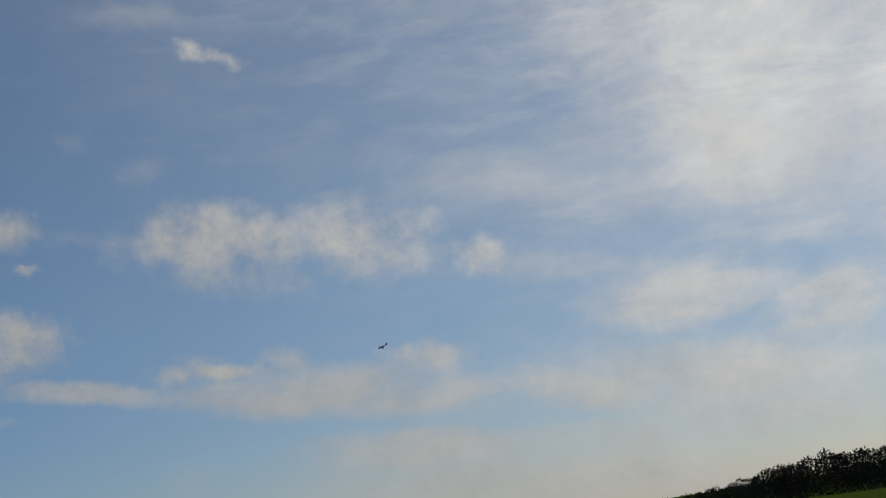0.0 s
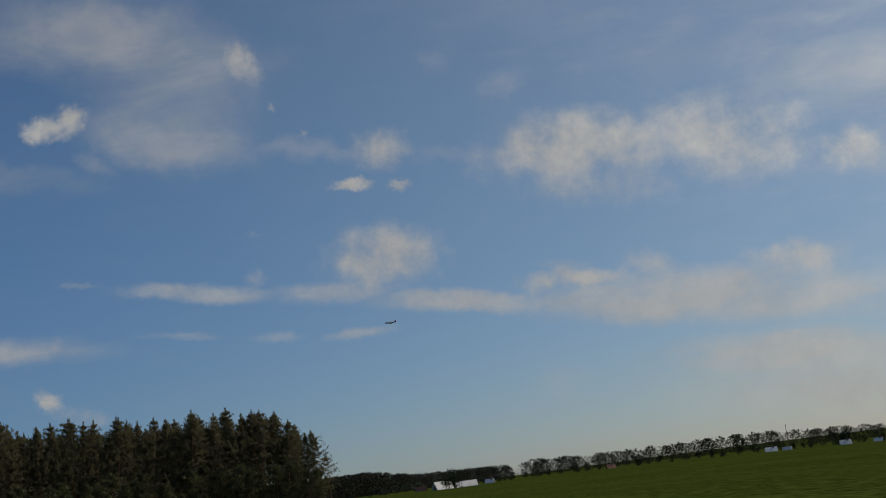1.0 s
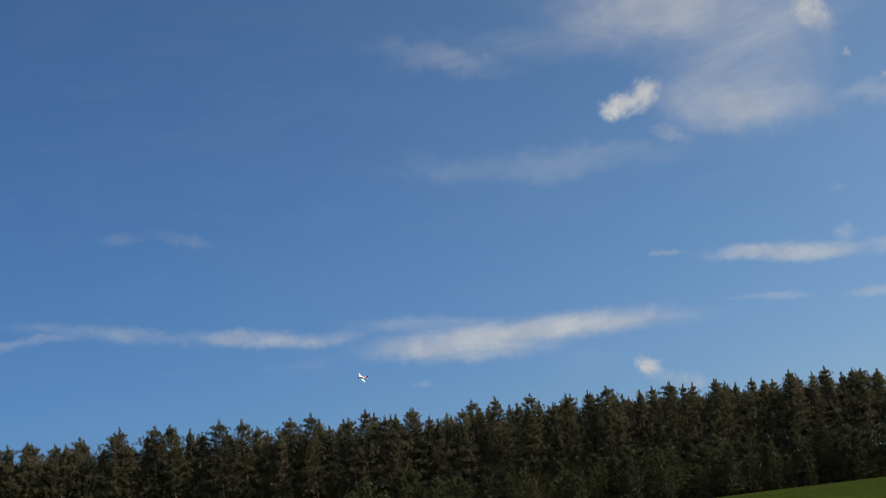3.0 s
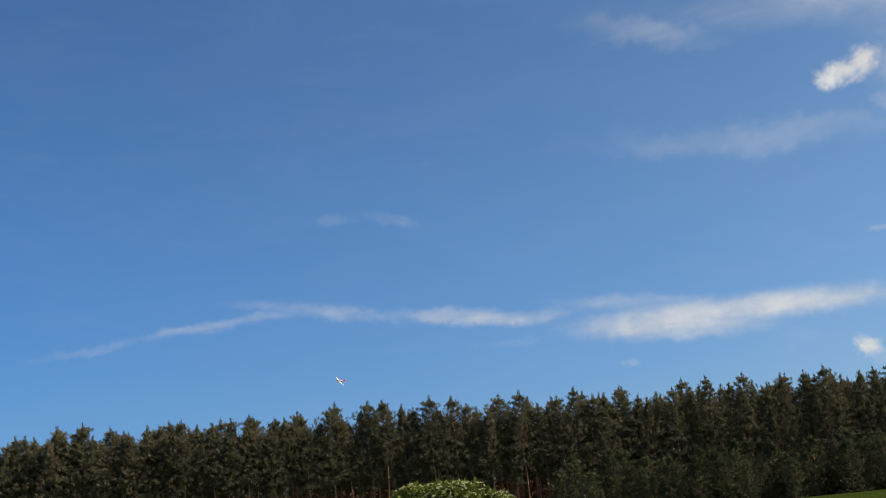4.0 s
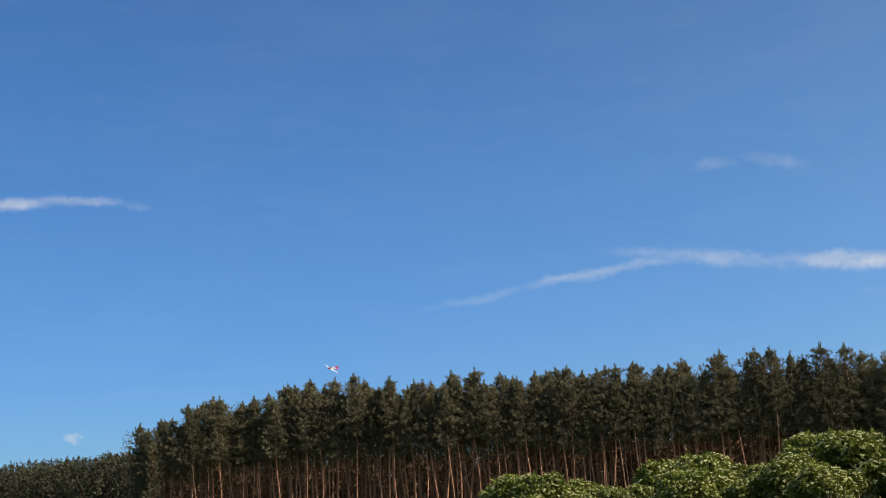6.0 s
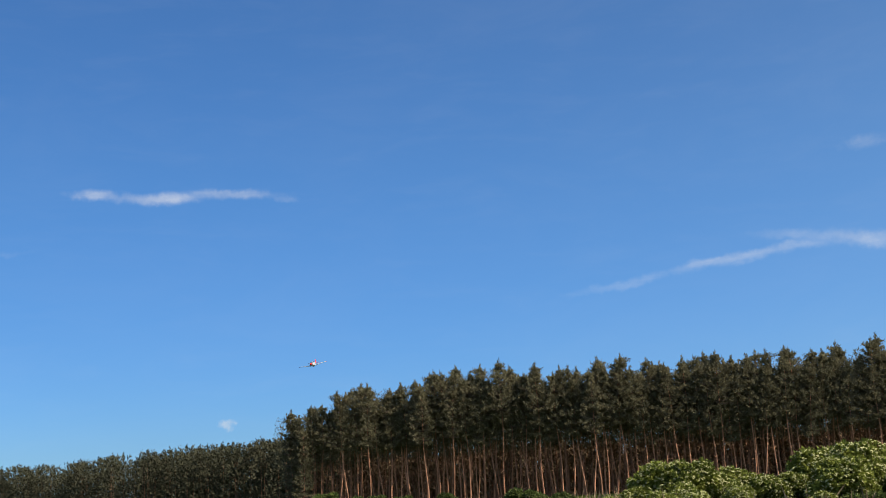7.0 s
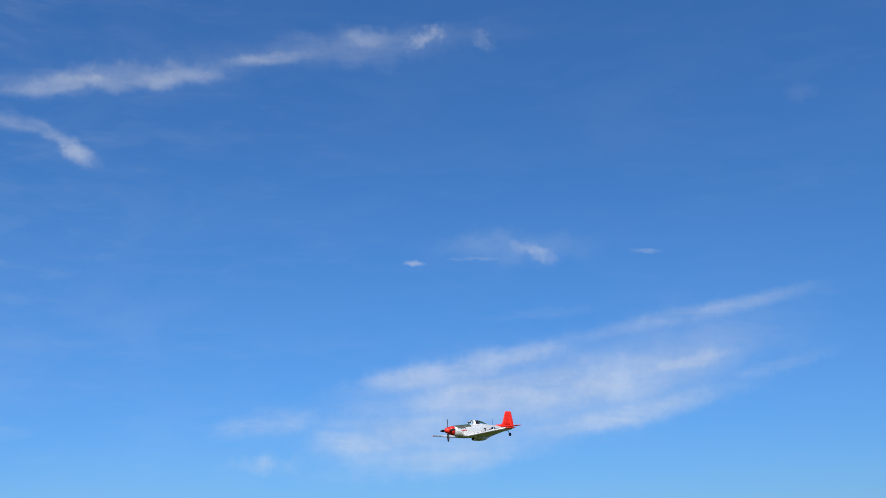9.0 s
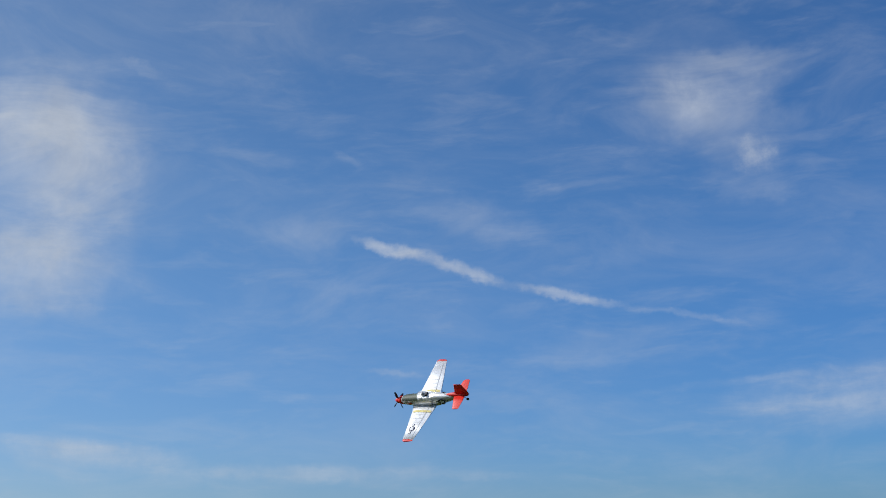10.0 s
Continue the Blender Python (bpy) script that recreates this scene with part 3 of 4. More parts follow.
FOREST_A, FOREST_B = Vector((-93, 205, 0)), Vector((-184.5, 7.5, 0))
along = (FOREST_B - FOREST_A).normalized()
inward = Vector((along.y, -along.x, 0)) if Vector((along.y, -along.x, 0)).dot(FOREST_A) > 0 else Vector((-along.y, along.x, 0))
EDGE_LEN = (FOREST_B - FOREST_A).length


def in_forest(s, depth):
    p = FOREST_A + along * s + inward * depth
    return p.x, p.y, height(p.x, p.y)


def rise_of(s):
    """How the wood's height changes along its edge."""
    return float(np.interp(s, (0, 115, 138, 165, 190, 205, 217), (1.0, 0.985, 1.0, 1.01, 1.02, 1.0, 0.97)))


def plant(kinds, rng, s, depth, size):
    x, y, z = in_forest(s, depth)
    k = kinds[rng.integers(len(kinds))]
    if len(kinds) == 8:
        # barer trunks towards the wood's open end
        k = kinds[rng.integers(4) + (4 if s > 150 + rng.uniform(-25, 15) else 0)]
    m = Matrix.Translation((x, y, z)) @ Matrix.Rotation(rng.uniform(0, 6.28), 4, "Z") @ Matrix.Diagonal((size * rng.uniform(0.88, 1.12), size * rng.uniform(0.88, 1.12), size, 1))
    # the copy takes over the scale of its model
    return copy_thing(k, m @ Matrix.Diagonal((1 / k.scale[0], 1 / k.scale[1], 1 / k.scale[2], 1)))


def build_forest():
    rng = np.random.default_rng(11)
    tall_kinds = [pine(20 + i, 17.0 + 0.4 * (i % 4), (0.36, 0.42, 0.38, 0.45, 0.48, 0.54, 0.50, 0.57)[i], 2.2 + 0.22 * (i % 4), 17, 6, 4, 10, 0.40, NEEDLES, "pine_tree", "tall pine with bare reddish trunk and dark green crown", "pine tree", 0.42, 0.13) for i in range(8)]
    used = 0
    for depth, gap in ((0, 1.75), (2.6, 1.65)):
        s = 3 + rng.uniform(0, 1.5)
        while s < EDGE_LEN:
            size = rng.uniform(0.88, 1.03) * rise_of(s) * (0.88 if s > EDGE_LEN - 6 else 1.0) * (0.84 if s < 9 else 1.0)
            if used < len(tall_kinds):
                x, y, z = in_forest(s, depth + rng.uniform(-0.8, 0.8))
                tall_kinds[used].matrix_basis = Matrix.Translation((x, y, z)) @ Matrix.Diagonal((size, size, size, 1))
                used += 1
            else:
                t = plant(tall_kinds, rng, s, depth + rng.uniform(-0.9, 0.9), size)
            s += gap * rng.uniform(0.65, 1.35) * (0.8 if s > 150 else 1.0)
    for k in [o for o in scene.objects if o.get("category") == "pine tree"]:
        k["group"] = "pines of the forest edge"
    skirt = pine(50, 14.5, 0.10, 2.8, 24, 7, 5, 12, 0.28, NEEDLES, "pine_tree", "pine with branches to the ground at the forest corner", "pine tree")
    for i, (s, depth, size) in enumerate(((EDGE_LEN + 1, 0.5, 0.98), (EDGE_LEN + 2.2, 4, 0.86), (EDGE_LEN - 1.5, -1.5, 0.8), (EDGE_LEN + 3, 8, 0.95), (EDGE_LEN + 2.5, 12, 1.0), (EDGE_LEN + 3, 16, 0.96))):
        x, y, z = in_forest(s, depth)
        m = Matrix.Translation((x, y, z)) @ Matrix.Rotation(i * 1.3, 4, "Z") @ Matrix.Diagonal((size, size, size, 1))
        if i == 0:
            skirt.matrix_basis = m
        else:
            copy_thing(skirt, m)
    for k in [o for o in scene.objects if o.get("category") == "pine tree"]:
        k["group"] = "pines of the forest edge"
    # young growth in front of the wood's far end
    young = [pine(60 + i, 7.2 + 0.5 * i, 0.02, 2.9, 14, 8, 5, 8, 0.32, YOUNG, "young_tree", "dense dark green young tree before the pine forest", "young tree", 0.55) for i in range(4)]
    used = 0
    for row, n in ((-3, 30), (-7, 28), (-11, 24)):
        for i in range(n):
            s = 9 + 96 * (i + rng.uniform(0, 0.9)) / n
            size = rng.uniform(0.75, 1.12) * (1.0 if row > -8 else 0.88)
            if used < 4:
                x, y, z = in_forest(s, row)
                young[used].matrix_basis = Matrix.Translation((x, y, z)) @ Matrix.Diagonal((size, size, size, 1))
                used += 1
            else:
                plant(young, rng, s, row + rng.uniform(-1.5, 1.5), size)
    for k in [o for o in scene.objects if o.get("category") == "young tree"]:
        k["group"] = "young trees before the forest"
    # airy single pine at the wood's corner
    x, y, z = in_forest(3.2, -2.5)
    airy = pine(91, 12.5, 0.30, 3.1, 14, 4, 4, 9, 0.28, NEEDLES, "leaning_pine", "thin airy pine with open branches at the forest corner", "pine tree", 0.6)
    airy.matrix_basis = Matrix.Translation((x, y, z)) @ Matrix.Rotation(radians(-7), 4, "Y")
    x, y, z = in_forest(0.6, -0.5)
    small = copy_thing(airy, Matrix.Translation((x, y, z)) @ Matrix.Rotation(2.2, 4, "Z") @ Matrix.Diagonal((0.8, 0.8, 0.72, 1)))
    tagged(small, "small thin pine beside the leaning pine at the forest corner")


def low_pine(rng, tall, spikes, bare=0.4, wide=0.15, leaf=0.075, power=0.7, slim=0.3):
    """Triangles of a far pine at the origin."""
    q = rng.uniform(0, 1, spikes) ** 0.8
    z = tall * (bare + (1 - bare) * q)
    a = rng.uniform(0, 6.28, spikes)
    r = tall * wide * (1 - q) ** power * rng.uniform(0.2, 1.15, spikes) + 0.1
    c = np.stack([np.cos(a) * r, np.sin(a) * r, z], 1)
    o = np.stack([np.cos(a) * 0.7, np.sin(a) * 0.7, np.full(spikes, 0.55)], 1)
    # a leading shoot
    tip = np.stack([np.zeros(14), np.zeros(14), tall * np.linspace(0.92, 1.01, 14)], 1)
    c, o = np.vstack([c, tip]), np.vstack([o, np.tile([[0, 0, 1.6]], (14, 1))])
    v, f = shards(rng, c, o, 1, tall * leaf, tall * leaf * slim)
    t = 0.0090 * tall
    tv = np.array([(t, 0, -1), (-t * .5, t * .87, -1), (-t * .5, -t * .87, -1), (0, 0, tall * 0.9)])
    return np.vstack([v, tv]), f, np.array([(0, 1, 3), (1, 2, 3), (2, 0, 3)]) + len(v)


def woods(name, label, places, spikes, seed, bare=0.4, mat=None, wide=0.15, leaf=0.075, power=0.7, wood=None, slim=0.3):
    """Uncountable far trees: crowns in one mesh, trunks in another under it."""
    rng = np.random.default_rng(seed)
    kinds = [low_pine(rng, 1.0, spikes, bare, wide, leaf, power, slim) for _ in range(7)]
    vs, fs, mats, n = [], [], [], 0
    for x, y, z, tall in places:
        v, f, tf = kinds[rng.integers(7)]
        a = rng.uniform(0, 6.28)
        turn = np.array([[math.cos(a), -math.sin(a), 0], [math.sin(a), math.cos(a), 0], [0, 0, 1]])
        vs.append(v @ turn.T * tall + (x, y, z))
        fs.append(np.vstack([f, tf]) + n)
        mats.append(np.r_[np.zeros(len(f), int), np.ones(len(tf), int)])
        n += len(v)
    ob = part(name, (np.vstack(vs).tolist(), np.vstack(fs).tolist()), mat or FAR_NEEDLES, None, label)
    ob.data.materials.append(wood or BARK)
    ob.data.polygons.foreach_set("material_index", np.concatenate(mats).astype(np.int32))
    return tagged(ob, "", "woods", kind="stuff")


def build_woods():
    rng = np.random.default_rng(5)
    near, deep = [], []
    for depth in (1.3, 3.6, 5.0, 7.0, 10, 13, 15, 18, 22, 27, 33, 40, 48):
        for s in np.arange(3, EDGE_LEN + 2, 1.2 if depth < 12 else 1.7):
            x, y, z = in_forest(s + rng.normal(0, 0.6), depth + rng.normal(0, 0.8))
            (near if depth < 12 else deep).append((x, y, z, rng.uniform(13.6, 16.6) * rise_of(s) * (0.85 if s < 9 or s > EDGE_LEN - 6 else 1.0)))
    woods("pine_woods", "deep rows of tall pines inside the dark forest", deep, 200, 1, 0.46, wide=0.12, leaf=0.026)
    woods("pine_woods", "close rows of tall pines behind the forest edge", near, 430, 7, 0.44, mat=NEEDLES, wide=0.12, leaf=0.030, power=0.6, slim=0.11)
    # added filler closing the gaps; its pale brown stands in for light among trunks
    gap_fill = []
    for depth in (13, 19, 27, 36, 44, 50, 56):
        for s in np.arange(6, EDGE_LEN + 1, 2.1):
            x, y, z = in_forest(s + rng.normal(0, 0.8), depth + rng.normal(0, 1.5))
            gap_fill.append((x, y, z - 0.3, rng.uniform(6.0, 9.0)))
    woods("forest_undergrowth", "filler undergrowth between the pine trunks, its brown lightened to lift the shade", gap_fill, 200, 6, 0.0, mat=GAP_BROWN, wide=0.34, leaf=0.10)
    far = []
    line = ((84, 272), (89, 282), (96, 305), (104, 405), (112, 540), (120, 700), (134, 1100))
    for k in range(1600):
        u = rng.uniform(0, 1) ** 1.1 * (len(line) - 1)
        i = min(int(u), len(line) - 2)
        a = line[i][0] + (line[i + 1][0] - line[i][0]) * (u - i)
        d = line[i][1] + (line[i + 1][1] - line[i][1]) * (u - i) * 0.96 + rng.uniform(0, 28)
        x, y, z = spot(a, d)
        far.append((x, y, z, rng.uniform(11.6, 17.2) * float(np.interp(a, (84, 88, 92, 98, 102, 107, 134), (0.97, 0.90, 0.88, 0.92, 1.0, 1.05, 1.05)))))
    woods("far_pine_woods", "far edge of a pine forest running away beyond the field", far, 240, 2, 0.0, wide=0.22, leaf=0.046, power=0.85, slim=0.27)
    ridge = []
    for k in range(1150):
        a = rng.uniform(-32, 26) if k < 900 else rng.uniform(16, 27)
        d = rng.uniform(820, 960)
        x, y, z = spot(a, d)
        top = EYE + d * math.tan(radians(np.interp(a, (-30, -11, -7, 0, 5, 11, 16, 20.5, 22.5, 26), (-0.3, -0.4, -0.5, -0.12, 0.24, 0.27, 0.45, 0.6, 0.95, 1.0))))
        ridge.append((x, y, z - 2, max(6.0, top - z + (3.8 if a < 16 else 2.2) + rng.uniform(-2, 0.6))))
    woods("ridge_woods", "low dark wooded ridge beyond the village", ridge, 170, 3, 0.0, mat=RIDGE_LEAVES, wide=0.6, leaf=0.075, wood=TWIG)
    corner = []
    for k in range(260):
        a = rng.uniform(-40, -9.5)
        d = rng.uniform(430, 500)
        x, y, z = spot(a, d)
        corner.append((x, y, z - 0.5, rng.uniform(9.5, 12.0) * min(1.25, 0.5 + (-9 - a) / 8)))
    woods("field_corner_woods", "dark mixed wood beside the sloping field", corner, 420, 4, 0.0, mat=RIDGE_LEAVES, wide=0.34, leaf=0.062, wood=TWIG)


def broad_tree(seed, tall, wide):
    """A broad-leaved tree: forked trunk and a crown of leaf clumps with gaps."""
    rng = np.random.default_rng(seed)
    root = thing("village_tree", "dark green broad-leaved tree beside the village houses", "tree", group="village trees")
    bm = bmesh.new()
    tube(bm, [(0, 0, -0.5), (0.1, 0, tall * 0.3), (0, 0.1, tall * 0.8)], [0.03 * tall, 0.022 * tall, 0.006 * tall])
    centres, outs = [], []
    for i in range(9):
        a, q = rng.uniform(0, 6.28), rng.uniform(0.12, 0.9)
        r = wide * rng.uniform(0.3, 0.8) * (1 - 0.5 * q)
        hub = np.array([math.cos(a) * r, math.sin(a) * r, tall * q])
        tube(bm, [(0, 0, tall * q * 0.6), tuple(hub)], [0.09, 0.03], 4)
        for j in range(26):
            d = rng.normal(0, 1, 3)
            d /= np.linalg.norm(d)
            centres.append(hub + d * wide * 0.36 * rng.uniform(0.5, 1.1))
            outs.append(d)
    part("trunk", bm, TWIG, root)
    v, f = shards(rng, np.array(centres), np.array(outs), 11, 0.55, 0.2, 0.1)
    part("crown", (v.tolist(), f.tolist()), BROAD, root)
    return root


def build_village_trees():
    rng = np.random.default_rng(8)
    kinds = [broad_tree(100 + i, 9 + i, 6 + 0.7 * i) for i in range(4)]
    rows = []
    for a in np.arange(-6.5, 22.5, 0.45):
        rows.append((a + rng.normal(0, 0.2), rng.uniform(430, 520), rng.uniform(0.38, 0.72)))
    rows += [(0.9, 440, 1.15), (1.5, 445, 1.0), (-2.2, 440, 1.0), (-4.0, 450, 1.05), (18.75, 330, 0.95), (19.0, 332, 0.75), (13.0, 440, 1.0), (-5.0, 430, 0.9), (10.3, 430, 0.9)]
    for i, (a, d, size) in enumerate(rows):
        x, y, z = spot(a, d)
        m = Matrix.Translation((x, y, z)) @ Matrix.Rotation(rng.uniform(0, 6), 4, "Z") @ Matrix.Diagonal((size, size, size, 1))
        if i < 4:
            kinds[i].matrix_basis = m
        else:
            copy_thing(kinds[rng.integers(4)], m)


build_forest()
build_woods()
build_village_trees()


# ---- village ----
def box(bm, x0, x1, y0, y1, z0, z1):
    m = Matrix.Translation(((x0 + x1) / 2, (y0 + y1) / 2, (z0 + z1) / 2)) @ Matrix.Diagonal((x1 - x0, y1 - y0, z1 - z0, 1))
    bmesh.ops.create_cube(bm, size=1.0, matrix=m)


def house(azimuth, d, wide, deep, wall, rise, turn, roof_mat, label, chimney=True, dz=0.0):
    x, y, z = spot(azimuth, d + 15, dz - 1.1)
    root = thing("house", label, "house", Matrix.Translation((x, y, z)) @ Matrix.Rotation(radians(azimuth + turn), 4, "Z"), "village houses")
    w, k, wall, rise = wide * 0.40, deep * 0.40, wall * 0.8, rise * 0.8
    bm = bmesh.new()
    box(bm, -w, w, -k, k, -1.5, wall)
    for sx in (-w, w):
        t = [bm.verts.new((sx, -k, wall)), bm.verts.new((sx, k, wall)), bm.verts.new((sx, 0, wall + rise))]
        bm.faces.new(t)
    part("wall", bm, PLASTER, root)
    bm = bmesh.new()
    for side in (-1, 1):
        e, th = k + 0.5, 0.18
        drop = rise * 0.5 / k
        pts = [(-w - .4, side * e, wall - drop), (w + .4, side * e, wall - drop), (w + .4, 0, wall + rise), (-w - .4, 0, wall + rise)]
        lo = [bm.verts.new(p) for p in pts]
        hi = [bm.verts.new((p[0], p[1], p[2] + th)) for p in pts]
        bm.faces.new(lo), bm.faces.new(hi)
        for i in range(4):
            bm.faces.new((lo[i], lo[(i + 1) % 4], hi[(i + 1) % 4], hi[i]))
    roof = part("roof", bm, roof_mat, root)
    if chimney:
        bm = bmesh.new()
        box(bm, w * 0.3, w * 0.3 + 0.6, -0.3, 0.3, wall + rise * 0.6, wall + rise + 0.8)
        part("chimney", bm, BRICK, roof)
    for i in range(max(2, int(wide // 3))):
        cx = -w + 2 * w * (i + 0.5) / max(2, int(wide // 3))
        bm = bmesh.new()
        box(bm, cx - 0.5, cx + 0.5, -k - 0.06, -k + 0.05, wall * 0.35, wall * 0.8)
        part("window", bm, DARK_GLASS, root)


def build_village():
    house(19.3, 345, 5.6, 4.4, 1.6, 2.5, 25, ROOFING, "pale-roofed farm barn beside a large tree", False)
    house(18.2, 350, 7.0, 4.0, 1.7, 1.6, 8, ROOFING, "long farm building with a pale sheet roof", False)
    house(17.1, 400, 2.9, 2.9, 1.4, 1.5, -20, ROOFING, "small house with a pale roof among trees")
    house(1.1, 415, 3.8, 2.9, 1.3, 1.8, 15, ROOFING, "house with a sunlit pale sheet roof")
    house(-0.3, 425, 2.9, 2.4, 1.3, 1.4, -15, ROOFING, "small house with a pale roof at the field edge")
    house(-2, 430, 2.9, 2.4, 1.4, 1.5, 30, RED_ROOF, "small house with a brown roof among trees")
    house(-2.6, 435, 2.4, 2.4, 1.4, 1.5, -30, ROOFING, "small pale house among trees")
    house(4.3, 430, 4.3, 2.9, 1.4, 1.7, 10, ROOFING, "house with a pale roof behind hedges")
    house(3.6, 430, 2.9, 2.4, 1.3, 1.3, -10, ROOFING, "shed with a pale roof at the field edge", False)
    house(11.5, 450, 3.3, 2.9, 1.4, 1.7, 20, RED_ROOF, "brown-roofed house among dark trees")
    house(20.3, 420, 3.8, 2.9, 1.3, 1.8, -12, RED_ROOF, "brown-roofed house behind the barn")
    for a, d, tall, r, label in ((-0.97, 470, 8.0, 0.40, "tall dark brick boiler chimney in the village"), (3.5, 600, 11.0, 0.16, "thin steel mast behind the houses")):
        x, y, z = spot(a, d)
        root = thing("tall_chimney" if r > 0.3 else "mast", label, "chimney" if r > 0.3 else "mast", Matrix.Translation((x, y, z)))
        bm = bmesh.new()
        tube(bm, [(0, 0, -1), (0, 0, tall)], [r, r * 0.75], 10)
        part("shaft", bm, BRICK, root)
        bm = bmesh.new()
        tube(bm, [(0, 0, tall - 0.02), (0, 0, tall + 0.4)], [r * 0.95, r * 0.95], 10)
        part("cap", bm, BRICK, root)


build_village()


# ---- flowering shrubs ----
def shrub(seed, tall, wide, blooms, mat, name, label, leaves=30, leaf=0.20):
    rng = np.random.default_rng(seed)
    root = thing(name, label, "shrub", group="shrubs before the forest")
    bm = bmesh.new()
    lobes = []
    for i in range(13):
        a = i * 2.4 + rng.uniform(0, 0.8)
        r = wide * rng.uniform(0.1, 0.68)
        zz = tall * rng.uniform(0.42, 0.78) * (1 - 0.35 * (r / wide) ** 2)
        lobes.append((np.array([math.cos(a) * r, math.sin(a) * r, zz]), wide * rng.uniform(0.24, 0.38)))
    crest = max(hub[2] + rad * 0.85 for hub, rad in lobes)
    lobes = [(hub * (1, 1, tall / crest), rad) for hub, rad in lobes]
    for hub, rad in lobes:
        a, r, zz = math.atan2(hub[1], hub[0]), math.hypot(hub[0], hub[1]), hub[2]
        tube(bm, [(0.1 * math.cos(a), 0.1 * math.sin(a), -0.2), (math.cos(a) * r * 0.5, math.sin(a) * r * 0.5, zz * 0.55), tuple(hub)], [0.05, 0.035, 0.012], 5)
    part("stem", bm, TWIG, root)
    c, o, fc, fo = [], [], [], []
    for hub, rad in lobes:
        for j in range(leaves):
            d = rng.normal(0, 1, 3) + (0, 0, 0.25)
            d /= np.linalg.norm(d)
            c.append(hub + d * rad * rng.uniform(0.55, 1.05) * (1, 1, 0.85))
            o.append(d)
        for j in range(int(blooms)):
            d = rng.normal(0, 1, 3) + (0, 0, 0.7)
            d /= np.linalg.norm(d)
            fc.append(hub + d * rad * rng.uniform(0.98, 1.12) * (1, 1, 0.85))
            fo.append(d)
    v, f = shards(rng, np.array(c), np.array(o), 6, leaf, leaf * 0.36, 0.1)
    part("foliage", (v.tolist(), f.tolist()), mat, root)
    if fc:
        # flat domed flower heads of small lumps
        vs, fs = [], []
        for p, d in zip(fc, fo):
            q = Vector(d * 0.5 + np.array((0, 0, 0.5))).to_track_quat("Z", "Y")
            rad = rng.uniform(0.035, 0.065)
            for m in range(3):
                a = m * 2.0944 + rng.uniform(0, 1)
                off = Vector((math.cos(a) * rad * 0.62, math.sin(a) * rad * 0.62, rng.uniform(-0.01, 0.02)))
                n = len(vs)
                for t in range(4):
                    vs.append(tuple(Vector(p) + q @ (off + Vector((math.cos(t * 1.5708) * rad * 0.62, math.sin(t * 1.5708) * rad * 0.62, 0)))))
                vs.append(tuple(Vector(p) + q @ (off + Vector((0, 0, rad * 0.4)))))
                fs += [(n + t, n + (t + 1) % 4, n + 4) for t in range(4)]
        part("blossom", (vs, fs), BLOSSOM, root, "flat cream flower heads")
    return root


